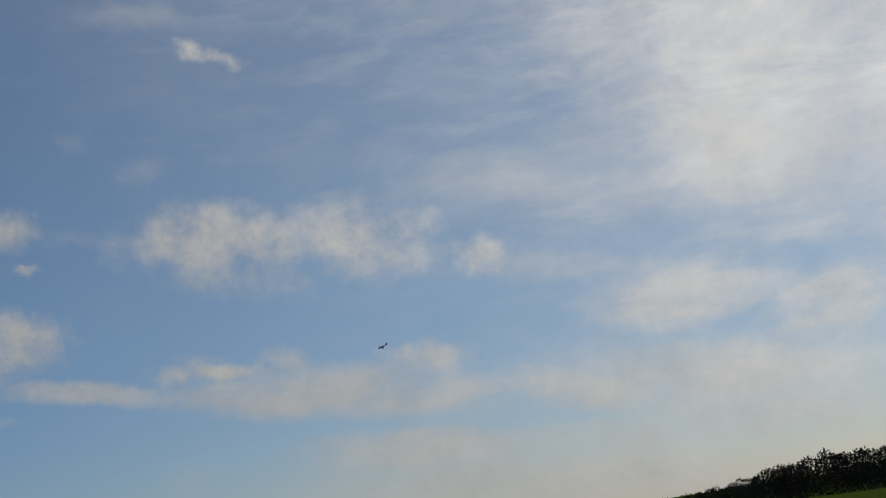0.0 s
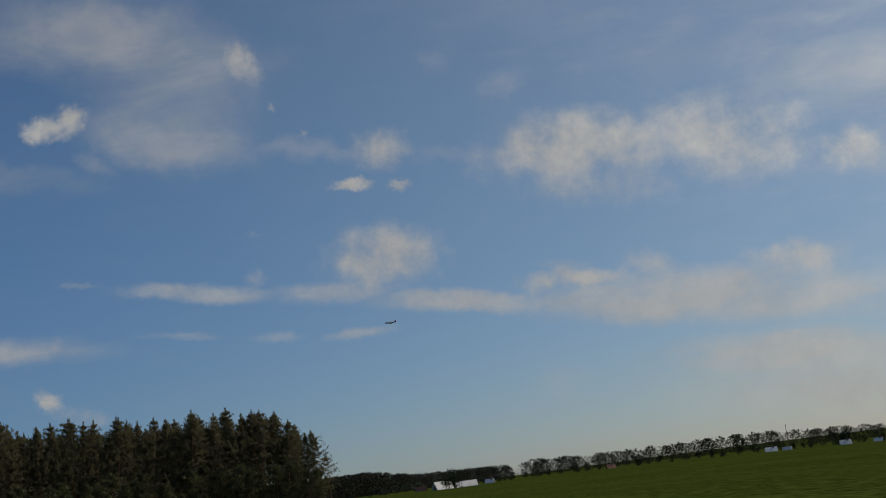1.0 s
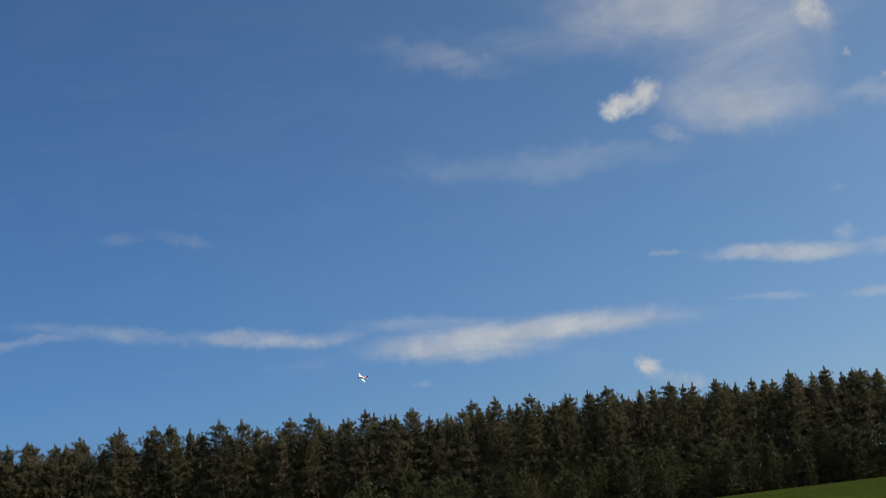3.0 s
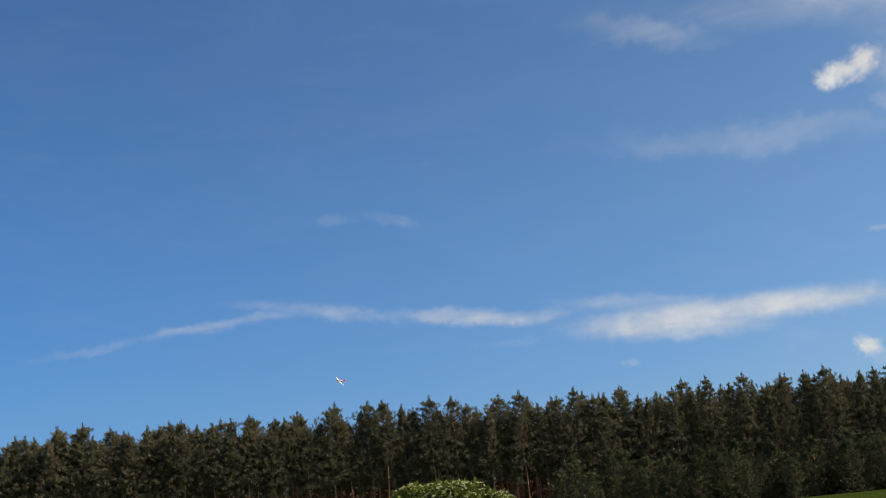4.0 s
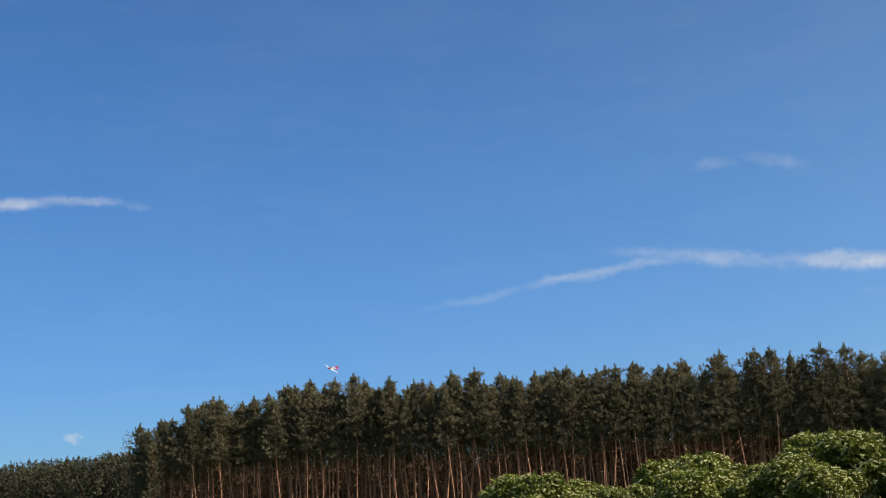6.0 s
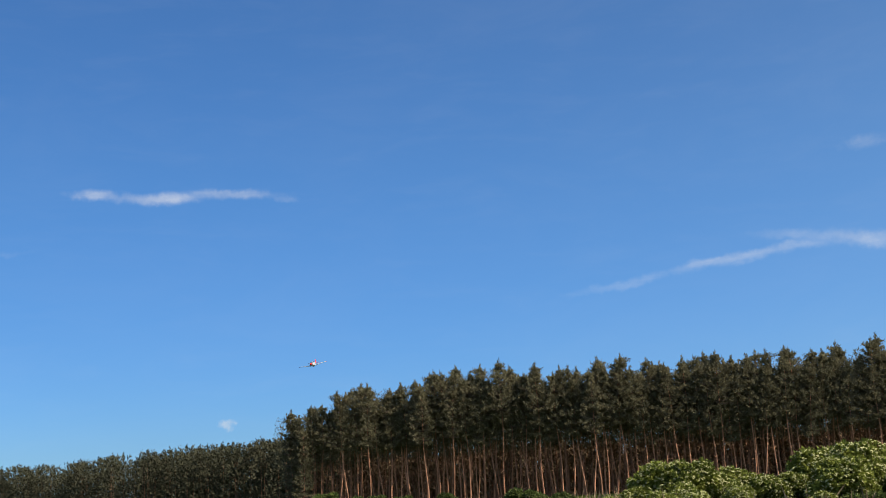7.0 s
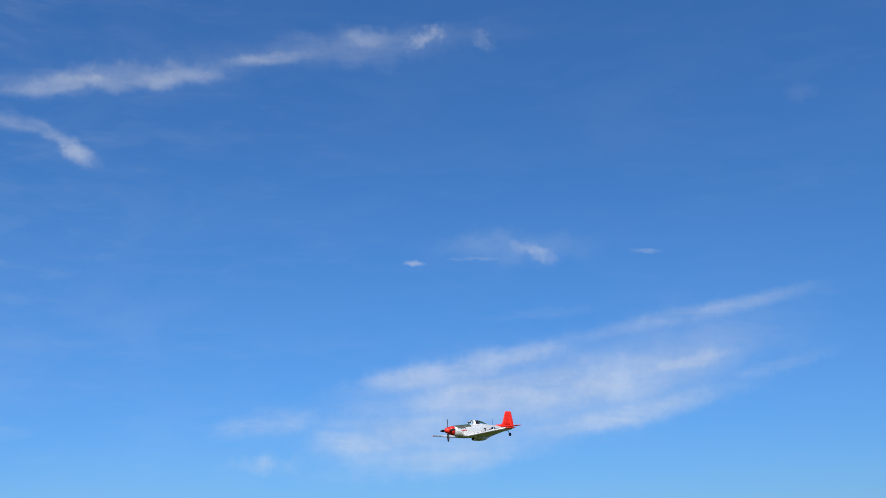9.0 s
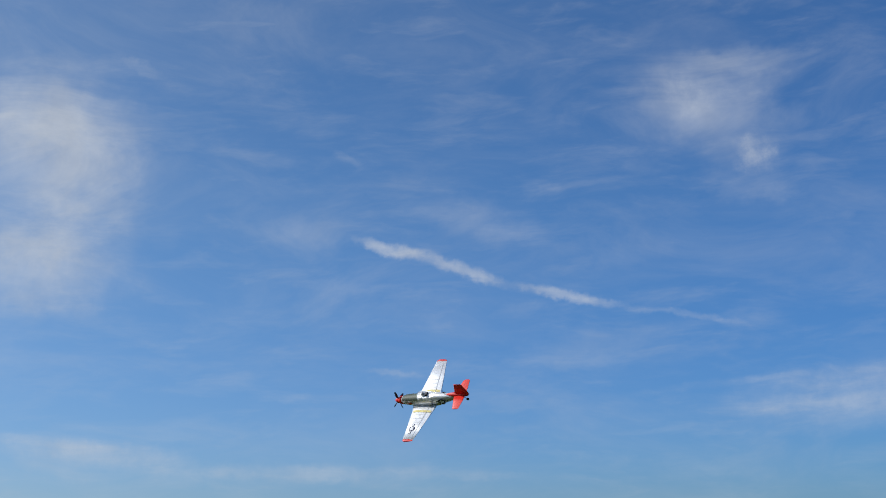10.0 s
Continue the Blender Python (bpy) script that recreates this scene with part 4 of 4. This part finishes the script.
def build_shrubs():
    rng = np.random.default_rng(21)
    label = "rounded green shrub covered in cream flower heads"
    kinds = [shrub(200 + i, 2.6, 1.6, 64, LEAVES, "flowering_shrub", label, 140, 0.135) for i in range(3)]
    rows = ((52.6, 38, 0.5), (53.4, 37, 0.62), (54.5, 39, 0.74), (56.2, 36.5, 0.8), (59.0, 35.5, 0.8), (63.0, 36, 0.78), (67.6, 36, 0.76), (70.0, 36.5, 0.72), (57.0, 39, 0.95), (59.4, 38, 0.98), (61.6, 37, 0.92), (64.0, 39, 0.92), (66.4, 38, 0.93), (68.5, 38, 0.86), (71.0, 39, 0.88), (73.3, 38, 0.70), (53.6, 35, 0.5), (55.6, 38, 0.92), (58.3, 37, 1.10), (60.6, 39, 0.9), (62.6, 38, 0.97), (65.2, 38, 0.95), (67.4, 39, 0.9), (69.6, 38, 0.86), (72.2, 38, 0.86), (74.4, 40, 0.55), (57.2, 34, 0.6), (64.0, 34, 0.62), (70.8, 34, 0.62))
    for i, (a, d, size) in enumerate(rows):
        size *= float(np.interp(a, (57, 60, 62, 65, 68, 74), (1.04, 1.04, 0.86, 0.86, 0.86, 0.82)))
        x, y, z = spot(a, d)
        m = Matrix.Translation((x, y, z)) @ Matrix.Rotation(rng.uniform(0, 6), 4, "Z") @ Matrix.Diagonal((size * 1.2, size * 1.2, size * 1.18, 1))
        if i < 3:
            kinds[i].matrix_basis = m
        else:
            copy_thing(kinds[i % 3], m)
    green = [shrub(230 + i, 2.3, 1.5, 3, BUSH, "green_shrub", "plain green shrub growing before the pine trunks", 90, 0.2) for i in range(2)]
    rows = ((86.4, 95, 0.78), (85.0, 93, 0.62), (82.9, 90, 0.72), (80.9, 88, 0.95), (77.6, 90, 0.8), (76.9, 86, 0.9), (84.0, 110, 0.8), (75.6, 60, 0.8), (51.6, 60, 0.6), (56.4, 35, 0.55), (62.2, 35, 0.5))
    for i, (a, d, size) in enumerate(rows):
        x, y, z = spot(a, d)
        m = Matrix.Translation((x, y, z)) @ Matrix.Rotation(rng.uniform(0, 6), 4, "Z") @ Matrix.Diagonal((size * 1.1, size * 1.1, size, 1))
        if i < 2:
            green[i].matrix_basis = m
        else:
            copy_thing(green[i % 2], m)
    # dry weeds at the foot of the shrubs
    c = []
    for k in range(1500):
        a, d = rng.uniform(49, 90), rng.uniform(29, 36) if k % 3 == 0 else rng.uniform(44, 120)
        x, y, z = spot(a, d)
        c.append((x, y, z))
    c = np.array(c)
    o = np.tile(np.array([[0, 0, 1.2]]), (len(c), 1))
    v, f = shards(rng, c, o, 5, 0.75, 0.05, 0.6)
    tagged(part("dry_weeds", (v.tolist(), f.tolist()), DRY, None, "dry brown weeds along the field edge"), "", "weeds", kind="stuff")


build_shrubs()


# ---- the model aeroplane: nose +x, left wing +y ----
def loft(bm, sections, n=20, caps=True):
    rings = []
    for x, top, bot, w in sections:
        zc, h = (top + bot) / 2, (top - bot) / 2
        rings.append([bm.verts.new((x, math.copysign(abs(math.cos(t)) ** 0.85, math.cos(t)) * w, zc + math.copysign(abs(math.sin(t)) ** 0.85, math.sin(t)) * h)) for t in (2 * math.pi * i / n for i in range(n))])
    for a, b in zip(rings, rings[1:]):
        for i in range(n):
            bm.faces.new((a[i], a[(i + 1) % n], b[(i + 1) % n], b[i]))
    if caps:
        bm.faces.new(rings[0]), bm.faces.new(rings[-1])
    return rings


BODY = [(0.315, 0.042, -0.056, 0.043), (0.25, 0.049, -0.070, 0.053), (0.15, 0.055, -0.082, 0.060), (0.05, 0.062, -0.088, 0.063), (-0.05, 0.066, -0.092, 0.063), (-0.15, 0.064, -0.09, 0.058), (-0.24, 0.056, -0.072, 0.049), (-0.33, 0.047, -0.047, 0.038), (-0.43, 0.038, -0.022, 0.025), (-0.52, 0.030, -0.004, 0.014), (-0.575, 0.024, 0.006, 0.006)]


def body_at(x):
    xs = [s[0] for s in BODY][::-1]
    return [float(np.interp(x, xs, [s[i] for s in BODY][::-1])) for i in (1, 2, 3)]


def airfoil(chord, thick, n=9):
    up = []
    for i in range(n + 1):
        u = 0.5 - 0.5 * math.cos(math.pi * i / n)
        t = 5 * thick * (0.2969 * math.sqrt(u) - 0.126 * u - 0.3516 * u * u + 0.2843 * u ** 3 - 0.1015 * u ** 4)
        up.append((u * chord, t * chord))
    return [(x, z * 1.25) for x, z in up] + [(x, -z * 0.75) for x, z in reversed(up[1:-1])]


def surface_strip(bm, stations, thick, flip=False):
    """Wing-like skin through stations (span, leading edge x, chord, z); flip: upright as a fin."""
    rings = []
    for y, le, chord, z in stations:
        ring = []
        for u, t in airfoil(chord, thick):
            ring.append(bm.verts.new((le - u, t, z + y) if flip else (le - u, y, z + t)))
        rings.append(ring)
    k = len(rings[0])
    for a, b in zip(rings, rings[1:]):
        for i in range(k):
            bm.faces.new((a[i], a[(i + 1) % k], b[(i + 1) % k], b[i]))
    bm.faces.new(rings[0]), bm.faces.new(rings[-1])


WING = [(0.03, 0.205, 0.345, -0.072), (0.12, 0.175, 0.30, -0.066), (0.34, 0.135, 0.225, -0.045), (0.575, 0.0955, 0.147, -0.0226)]


def wing_at(y):
    ys = [s[0] for s in WING]
    return [float(np.interp(y, ys, [s[i] for s in WING])) for i in (1, 2, 3)]


def patch_on_wing(bm, pts, side, upper=True, lift=0.0035):
    """A thin plate that lies on the wing; pts: span, share of the chord."""
    vs = []
    for y, u in pts:
        le, chord, z = wing_at(y)
        t = 5 * 0.115 * (0.2969 * math.sqrt(u) - 0.126 * u - 0.3516 * u * u + 0.2843 * u ** 3 - 0.1015 * u ** 4) * chord
        vs.append((le - u * chord, y * side, z + (t * 1.25 + lift if upper else -t * 0.75 - lift)))
    lo = [bm.verts.new(v) for v in vs]
    bm.faces.new(lo)


def grid_on_wing(bm, y0, y1, u0, u1, side, upper=True, lift=0.0035, n=4):
    for i in range(n):
        a, b = u0 + (u1 - u0) * i / n, u0 + (u1 - u0) * (i + 1) / n
        patch_on_wing(bm, [(y0, a), (y1, a), (y1, b), (y0, b)], side, upper, lift)


def star(r, turn=0.0):
    return [(math.sin(turn + math.pi * i / 5) * (r if i % 2 == 0 else r * 0.40), math.cos(turn + math.pi * i / 5) * (r if i % 2 == 0 else r * 0.40)) for i in range(10)]


def disc(r, n=20):
    return [(math.sin(2 * math.pi * i / n) * r, math.cos(2 * math.pi * i / n) * r) for i in range(n)]


def build_plane():
    plane = thing("model_aeroplane", "flying silver foam model fighter aeroplane with red nose and tail", "model aeroplane")
    bm = bmesh.new()
    loft(bm, BODY)
    body = part("fuselage", bm, SILVER, plane, smooth_faces=True)
    # red cowl ring and spinner
    bm = bmesh.new()
    loft(bm, [(0.374, 0.031, -0.041, 0.035), (0.350, 0.038, -0.050, 0.041), (0.318, 0.0435, -0.0575, 0.0445)])
    part("nose_ring", bm, RED, plane, "red nose ring", True)
    prop = new("propeller")
    prop.parent = plane
    prop.location = (0.385, 0, -0.004)
    bm = bmesh.new()
    prof = [(0.0, 0.034), (0.012, 0.033), (0.030, 0.028), (0.045, 0.019), (0.055, 0.008), (0.058, 0.001)]
    loft(bm, [(x - 0.012, r, -r, r) for x, r in prof])
    part("spinner", bm, RED, prop, "pointed red spinner", True)
    blade = None
    for i in range(4):
        if blade is None:
            bm = bmesh.new()
            rings = []
            for r, chord, tw in ((0.026, 0.014, 55), (0.050, 0.027, 45), (0.080, 0.027, 33), (0.108, 0.019, 26), (0.118, 0.008, 24)):
                c, s = math.cos(radians(tw)), math.sin(radians(tw))
                rings.append([bm.verts.new((s * a * chord / 1 + c * b * 0.0025, c * a * chord - s * b * 0.0025, r)) for a, b in ((-0.5, -1), (0.5, -1), (0.5, 1), (-0.5, 1))])
            for a, b in zip(rings, rings[1:]):
                for k in range(4):
                    bm.faces.new((a[k], a[(k + 1) % 4], b[(k + 1) % 4], b[k]))
            bm.faces.new(rings[0]), bm.faces.new(rings[-1])
            blade = part("blade", bm, BLACK, prop)
            ob = blade
        else:
            ob = new("blade", blade.data)
            ob.parent = prop
        ob.rotation_euler = (math.pi / 2 * i, 0, 0)
    # dark green top of the nose
    bm = bmesh.new()
    rows = []
    for x in np.linspace(0.306, 0.085, 8):
        top, bot, w = body_at(x)
        zc, h = (top + bot) / 2, (top - bot) / 2
        rows.append([bm.verts.new((x, math.copysign(abs(math.cos(t)) ** 0.85, math.cos(t)) * (w + 0.0022), zc + math.sin(t) ** 0.85 * (h + 0.0022))) for t in np.linspace(0.62, math.pi - 0.62, 11)])
    for a, b in zip(rows, rows[1:]):
        for i in range(10):
            bm.faces.new((a[i], a[i + 1], b[i + 1], b[i]))
    part("top_panel", bm, OLIVE, body, "dark green glare panel", True)
    # canopy, its frame, seat block and figure
    bm = bmesh.new()
    loft(bm, [(0.10, 0.058, 0.030, 0.012), (0.075, 0.086, 0.030, 0.034), (0.03, 0.104, 0.030, 0.043), (-0.03, 0.106, 0.030, 0.044), (-0.09, 0.096, 0.030, 0.038), (-0.15, 0.080, 0.030, 0.026), (-0.195, 0.064, 0.030, 0.010)])
    canopy = part("canopy", bm, CLEAR, plane, "clear bubble canopy", True)
    canopy.visible_shadow = False
    bm = bmesh.new()
    tube(bm, [(0.066, -0.037, 0.062), (0.060, -0.026, 0.090), (0.056, 0, 0.101), (0.060, 0.026, 0.090), (0.066, 0.037, 0.062)], [0.0028] * 5, 6)
    part("canopy_frame", bm, SILVER, canopy)
    bm = bmesh.new()
    bmesh.ops.create_uvsphere(bm, u_segments=12, v_segments=8, radius=0.017, matrix=Matrix.Translation((0.0, 0, 0.086)))
    bmesh.ops.create_uvsphere(bm, u_segments=12, v_segments=6, radius=0.026, matrix=Matrix.Translation((-0.002, 0, 0.056)) @ Matrix.Diagonal((0.8, 1.1, 0.9, 1)))
    part("cockpit_bust", bm, PALE, canopy, "plain pale cockpit bust", True)
    bm = bmesh.new()
    box(bm, -0.06, -0.035, -0.022, 0.022, 0.055, 0.088)
    part("seat", bm, BLACK, canopy)
    # belly scoop
    bm = bmesh.new()
    loft(bm, [(0.025, -0.075, -0.110, 0.026), (0.02, -0.07, -0.115, 0.030), (-0.08, -0.06, -0.120, 0.034), (-0.15, -0.05, -0.112, 0.030), (-0.24, -0.04, -0.072, 0.016)], 14)
    part("belly_scoop", bm, SILVER, plane, smooth_faces=True)
    bm = bmesh.new()
    loft(bm, [(0.0262, -0.080, -0.107, 0.021), (0.0255, -0.080, -0.107, 0.021)], 14)
    part("scoop_mouth", bm, BLACK, plane)
    for side in (1, -1):
        bm = bmesh.new()
        st = [(y * side, le, c, z) for y, le, c, z in WING]
        surface_strip(bm, st, 0.115)
        wing = part("wing", bm, WINGWHITE, plane, smooth_faces=True)
        bm = bmesh.new()
        surface_strip(bm, [(0.572 * side, 0.0965, 0.148, -0.0229), (0.588 * side, 0.090, 0.138, -0.0215), (0.60 * side, 0.070, 0.095, -0.020)], 0.117)
        part("wing_tip", bm, RED, wing, "red wing tip", True)
        bm = bmesh.new()
        grid_on_wing(bm, 0.135, 0.165, 0.10, 0.93, side, True, n=6)
        part("wing_band", bm, YELLOW, wing, "faded yellow band")
        bm = bmesh.new()
        grid_on_wing(bm, 0.10, 0.555, 0.735, 0.752, side, True, 0.003, 1)
        part("hinge_line", bm, PANEL, wing)
        for yy in (0.20, 0.255, 0.31, 0.50):
            bm = bmesh.new()
            grid_on_wing(bm, yy, yy + 0.005, 0.10, 0.72, side, True, 0.003, 4)
            part("panel_strip", bm, WHITE, wing)
        if side == 1:
            for name, mat, pts, lift in (("insignia_bar", NAVY, None, 0.0032), ("insignia_bar_inner", WHITE, [(-0.069, -0.009), (0.069, -0.009), (0.069, 0.009), (-0.069, 0.009)], 0.0037), ("insignia_disc", NAVY, disc(0.040), 0.0042), ("insignia_star", WHITE, star(0.038, math.pi), 0.0054)):
                bm = bmesh.new()
                yc, uc = 0.42, 0.42
                le, chord, z = wing_at(yc)
                if pts is None:
                    pts = [(-0.075, -0.013), (0.075, -0.013), (0.075, 0.013), (-0.075, 0.013)]
                patch_on_wing(bm, [(yc + a, uc + b / chord) for a, b in pts], side, True, lift)
                part(name, bm, mat, wing)
        # tail surfaces
        bm = bmesh.new()
        surface_strip(bm, [(0.006 * side, -0.405, 0.15, 0.032), (0.10 * side, -0.428, 0.125, 0.034), (0.20 * side, -0.455, 0.085, 0.036), (0.212 * side, -0.468, 0.06, 0.036)], 0.09)
        tail = part("tailplane", bm, RED, plane, "red tailplane", True)
        # exhaust stubs and their panel
        bm = bmesh.new()
        for i in range(6):
            x = 0.285 - i * 0.0185
            w = body_at(x)[2]
            tube(bm, [(x, side * (w - 0.004), 0.022), (x - 0.010, side * (w + 0.007), 0.022)], [0.0055, 0.0045], 6)
        part("exhaust", bm, STEEL, body)
        # fuselage markings
        w = lambda x: body_at(x)[2] + 0.0030
        for name, mat, pts, cx, cz, lift in (
            ("marking_bar", NAVY, [(-0.075, -0.016), (0.075, -0.016), (0.075, 0.016), (-0.075, 0.016)], -0.235, -0.012, 0.0),
            ("marking_bar", WHITE, [(-0.070, -0.011), (0.070, -0.011), (0.070, 0.011), (-0.070, 0.011)], -0.235, -0.012, 0.0012),
            ("marking_disc", NAVY, disc(0.045), -0.235, -0.012, 0.0024),
            ("marking_star", WHITE, star(0.042), -0.235, -0.012, 0.0038),
        ):
            bm = bmesh.new()
            bm.faces.new([bm.verts.new((cx + a, side * (w(cx + a) + lift), cz + b)) for a, b in pts])
            part(name, bm, mat, body)
        curve = bpy.data.curves.new("number", "FONT")
        curve.body, curve.size, curve.align_x, curve.align_y, curve.extrude = "7", 0.085, "CENTER", "CENTER", 0.0008
        text_ob = new("number_source", curve)
        me = bpy.data.meshes.new_from_object(text_ob.evaluated_get(bpy.context.evaluated_depsgraph_get()))
        bpy.data.objects.remove(text_ob)
        me.materials.append(BLACK)
        num = new("number", me)
        num.parent = body
        num.matrix_basis = Matrix.Translation((-0.10, side * (w(-0.10) + 0.002), -0.018)) @ Matrix.Rotation(math.pi if side == 1 else 0.0, 4, "Z") @ Matrix.Rotation(math.pi / 2, 4, "X")
        bm = bmesh.new()
        box(bm, 0.165, 0.235, min(side * 0.0565, side * 0.0615), max(side * 0.0565, side * 0.0615), -0.010, -0.002)
        part("name_bar", bm, RED, body)
    # fin, rudder, fillet
    bm = bmesh.new()
    surface_strip(bm, [(0.0, -0.400, 0.155, 0.035), (0.05, -0.435, 0.120, 0.035), (0.155, -0.480, 0.070, 0.035), (0.170, -0.487, 0.050, 0.035)], 0.09, True)
    fin = part("fin", bm, RED, plane, "tall red fin", True)
    bm = bmesh.new()
    surface_strip(bm, [(-0.028, -0.540, 0.040, 0.035), (0.0, -0.550, 0.054, 0.035), (0.05, -0.549, 0.053, 0.035), (0.155, -0.546, 0.036, 0.035), (0.169, -0.540, 0.028, 0.035)], 0.10, True)
    part("rudder", bm, RED, plane, "red rudder", True)
    bm = bmesh.new()
    loft(bm, [(-0.30, 0.052, 0.03, 0.004), (-0.36, 0.060, 0.02, 0.022), (-0.42, 0.062, 0.010, 0.027), (-0.50, 0.050, 0.004, 0.020), (-0.575, 0.036, 0.004, 0.008)], 14)
    part("tail_cone", bm, RED, plane, "red painted tail end", True)
    bm = bmesh.new()
    tube(bm, [(-0.165, 0, 0.062), (-0.285, 0, 0.054), (-0.289, 0, 0.115), (-0.29, 0, 0.118)][1:], [0.003, 0.002, 0.001], 6)
    part("antenna_mast", bm, BLACK, plane)
    bm = bmesh.new()
    tube(bm, [(-0.505, 0, 0.0), (-0.538, 0, -0.046)], [0.003, 0.003], 6)
    leg = part("tail_strut", bm, STEEL, plane)
    bm = bmesh.new()
    bmesh.ops.create_cone(bm, cap_ends=True, segments=16, radius1=0.017, radius2=0.017, depth=0.010, matrix=Matrix.Translation((-0.541, 0, -0.050)) @ Matrix.Rotation(math.pi / 2, 4, "X"))
    part("tail_wheel", bm, BLACK, leg, "small black tail wheel")
    return plane, prop


plane, prop = build_plane()

# ---- flight: seconds, azimuth to the left, height angle, distance, nose off the line to the eye, bank to its left, nose up ----
FLIGHT = [
    (0, 3.58, 8.65, 118, 80, 25, -16), (0.5, 12.20, 7.44, 114, 82, 5, -5), (1, 20.70, 7.77, 110, 84, 10, 1), (1.5, 28.60, 8.53, 108, 86, 35, 1),
    (2, 35.82, 8.85, 107, 88, 72, -1), (2.5, 43.01, 8.21, 106, 78, 66, -3), (3, 49.83, 7.20, 108, 50, 56, -2), (4.5, 65.20, 7.22, 107, 42, 48, 0),
    (5, 69.79, 6.87, 103, 40, 45, -2), (5.5, 74.34, 6.62, 93, 38, 40, -2), (6, 79.08, 6.37, 80, 35, 32, -2), (6.2, 80.82, 6.35, 72, 30, 24, -2),
    (7.3, 88.49, 6.45, 46.2, 13, -13, -6), (7.5, 90.31, 6.42, 42.2, 13.5, -9, -5), (7.7, 94.26, 5.86, 38.1, 15, -6, -5), (7.9, 95.79, 6.31, 33.3, 20, -2, -5),
    (8, 97.04, 6.08, 31.1, 22, 0, -5), (8.1, 98.93, 6.02, 29.2, 23.5, -1, -4.5), (8.4, 106.50, 6.27, 23.4, 29, -1, -4), (8.5, 108.90, 6.14, 21.6, 31, 0, -4),
    (8.7, 116.03, 6.15, 18.6, 36, -1, -4.5), (9, 132.20, 5.91, 13.4, 46.6, 1, -3), (9.1, 139.60, 5.66, 12.3, 55, 2, -2), (9.2, 148.60, 5.60, 11.5, 65, 4, -1.5),
    (9.3, 158.80, 5.97, 10.9, 75, 7, -1), (9.4, 170.10, 6.29, 10.6, 83, 9, -0.5), (9.5, 182.06, 6.65, 10.46, 91.2, 10.5, 0), (9.6, 194.14, 6.50, 10.6, 100, 15, 0.6),
    (9.7, 205.57, 6.81, 11.0, 107.2, 22, 1.3), (9.8, 216.30, 6.98, 11.7, 115.6, 32, 2.2), (9.9, 226.06, 6.87, 12.64, 119, 46, 2.5), (10, 234.54, 6.59, 13.9, 124.6, 55, 2.6)]


# ---- an insect that crosses close before the eye: body along +x ----
def build_insect():
    fly = thing("flying_insect", "small black flying insect with thin dark wings", "insect")
    bm = bmesh.new()
    loft(bm, [(0.0042, 0.0004, -0.0004, 0.0004), (0.0025, 0.0013, -0.0012, 0.0012), (0.0005, 0.0016, -0.0014, 0.0014), (-0.0012, 0.0009, -0.0008, 0.0009), (-0.0030, 0.0015, -0.0014, 0.0014), (-0.0058, 0.0010, -0.0009, 0.0010), (-0.0075, 0.0002, -0.0002, 0.0002)], 10)
    part("body", bm, BLACK, fly, smooth_faces=True)
    bm = bmesh.new()
    bmesh.ops.create_uvsphere(bm, u_segments=10, v_segments=6, radius=0.0013, matrix=Matrix.Translation((0.0048, 0, 0)))
    part("head", bm, BLACK, fly, smooth_faces=True)
    for side in (1, -1):
        bm = bmesh.new()
        outline = [(0.0008, 0.0008), (0.0018, 0.0040), (0.0008, 0.0072), (-0.0020, 0.0076), (-0.0034, 0.0052), (-0.0018, 0.0016)]
        lo = [bm.verts.new((x, side * y, 0.0014 + 0.45 * y)) for x, y in outline]
        hi = [bm.verts.new((x, side * y, 0.0016 + 0.45 * y)) for x, y in outline]
        bm.faces.new(lo), bm.faces.new(hi)
        for k in range(6):
            bm.faces.new((lo[k], lo[(k + 1) % 6], hi[(k + 1) % 6], hi[k]))
        part("wing", bm, STEEL, fly, "thin dark wing")
    return fly


insect = build_insect()
# seconds, azimuth to the left, height angle, distance
CROSSING = [(0, 118, 2, 60), (4.3, 77, 8, 9), (4.7, 70.88, 11.43, 5.6), (4.8, 68.76, 13.41, 4.7), (4.9, 64.35, 15.17, 3.9), (5, 58.09, 17.02, 3.3), (5.1, 49.99, 18.84, 2.9), (5.2, 41.5, 20.5, 2.8), (5.5, 14, 21, 4.5), (6.2, -20, 14, 14), (10, -60, 6, 60)]


def seat(azimuth, e, d):
    """A place in the air, from the eye."""
    a, e = radians(azimuth), radians(e)
    return Vector((-math.sin(a) * d * math.cos(e), math.cos(a) * d * math.cos(e), EYE + d * math.sin(e)))


def motions():
    rows = []
    for t, a, e, d, aspect, bank, nose in FLIGHT:
        # azimuth of the nose: the line back to the eye, swung to the left side of the view
        heading = radians(a - 90.0 - aspect)
        turn = Euler((-radians(bank), -radians(nose), heading)).to_matrix().to_4x4()
        rows.append((t, Matrix.Translation(seat(a, e, d)) @ turn @ Matrix.Translation((0.08, 0, 0))))
    walk(plane, rows)
    # the screw seems to turn slowly
    walk(prop, [(0.1 * i, Matrix.Translation((0.385, 0, -0.004)) @ Matrix.Rotation(radians(73 * i), 4, "X")) for i in range(101)])
    places = [seat(a, e, d) for _, a, e, d in CROSSING]
    rows = []
    for i, (t, _, _, _) in enumerate(CROSSING):
        way = places[min(i + 1, len(places) - 1)] - places[max(i - 1, 0)]
        rows.append((t, Matrix.Translation(places[i]) @ Euler((0.3, 0, math.atan2(way.y, way.x))).to_matrix().to_4x4()))
    walk(insect, rows)


motions()
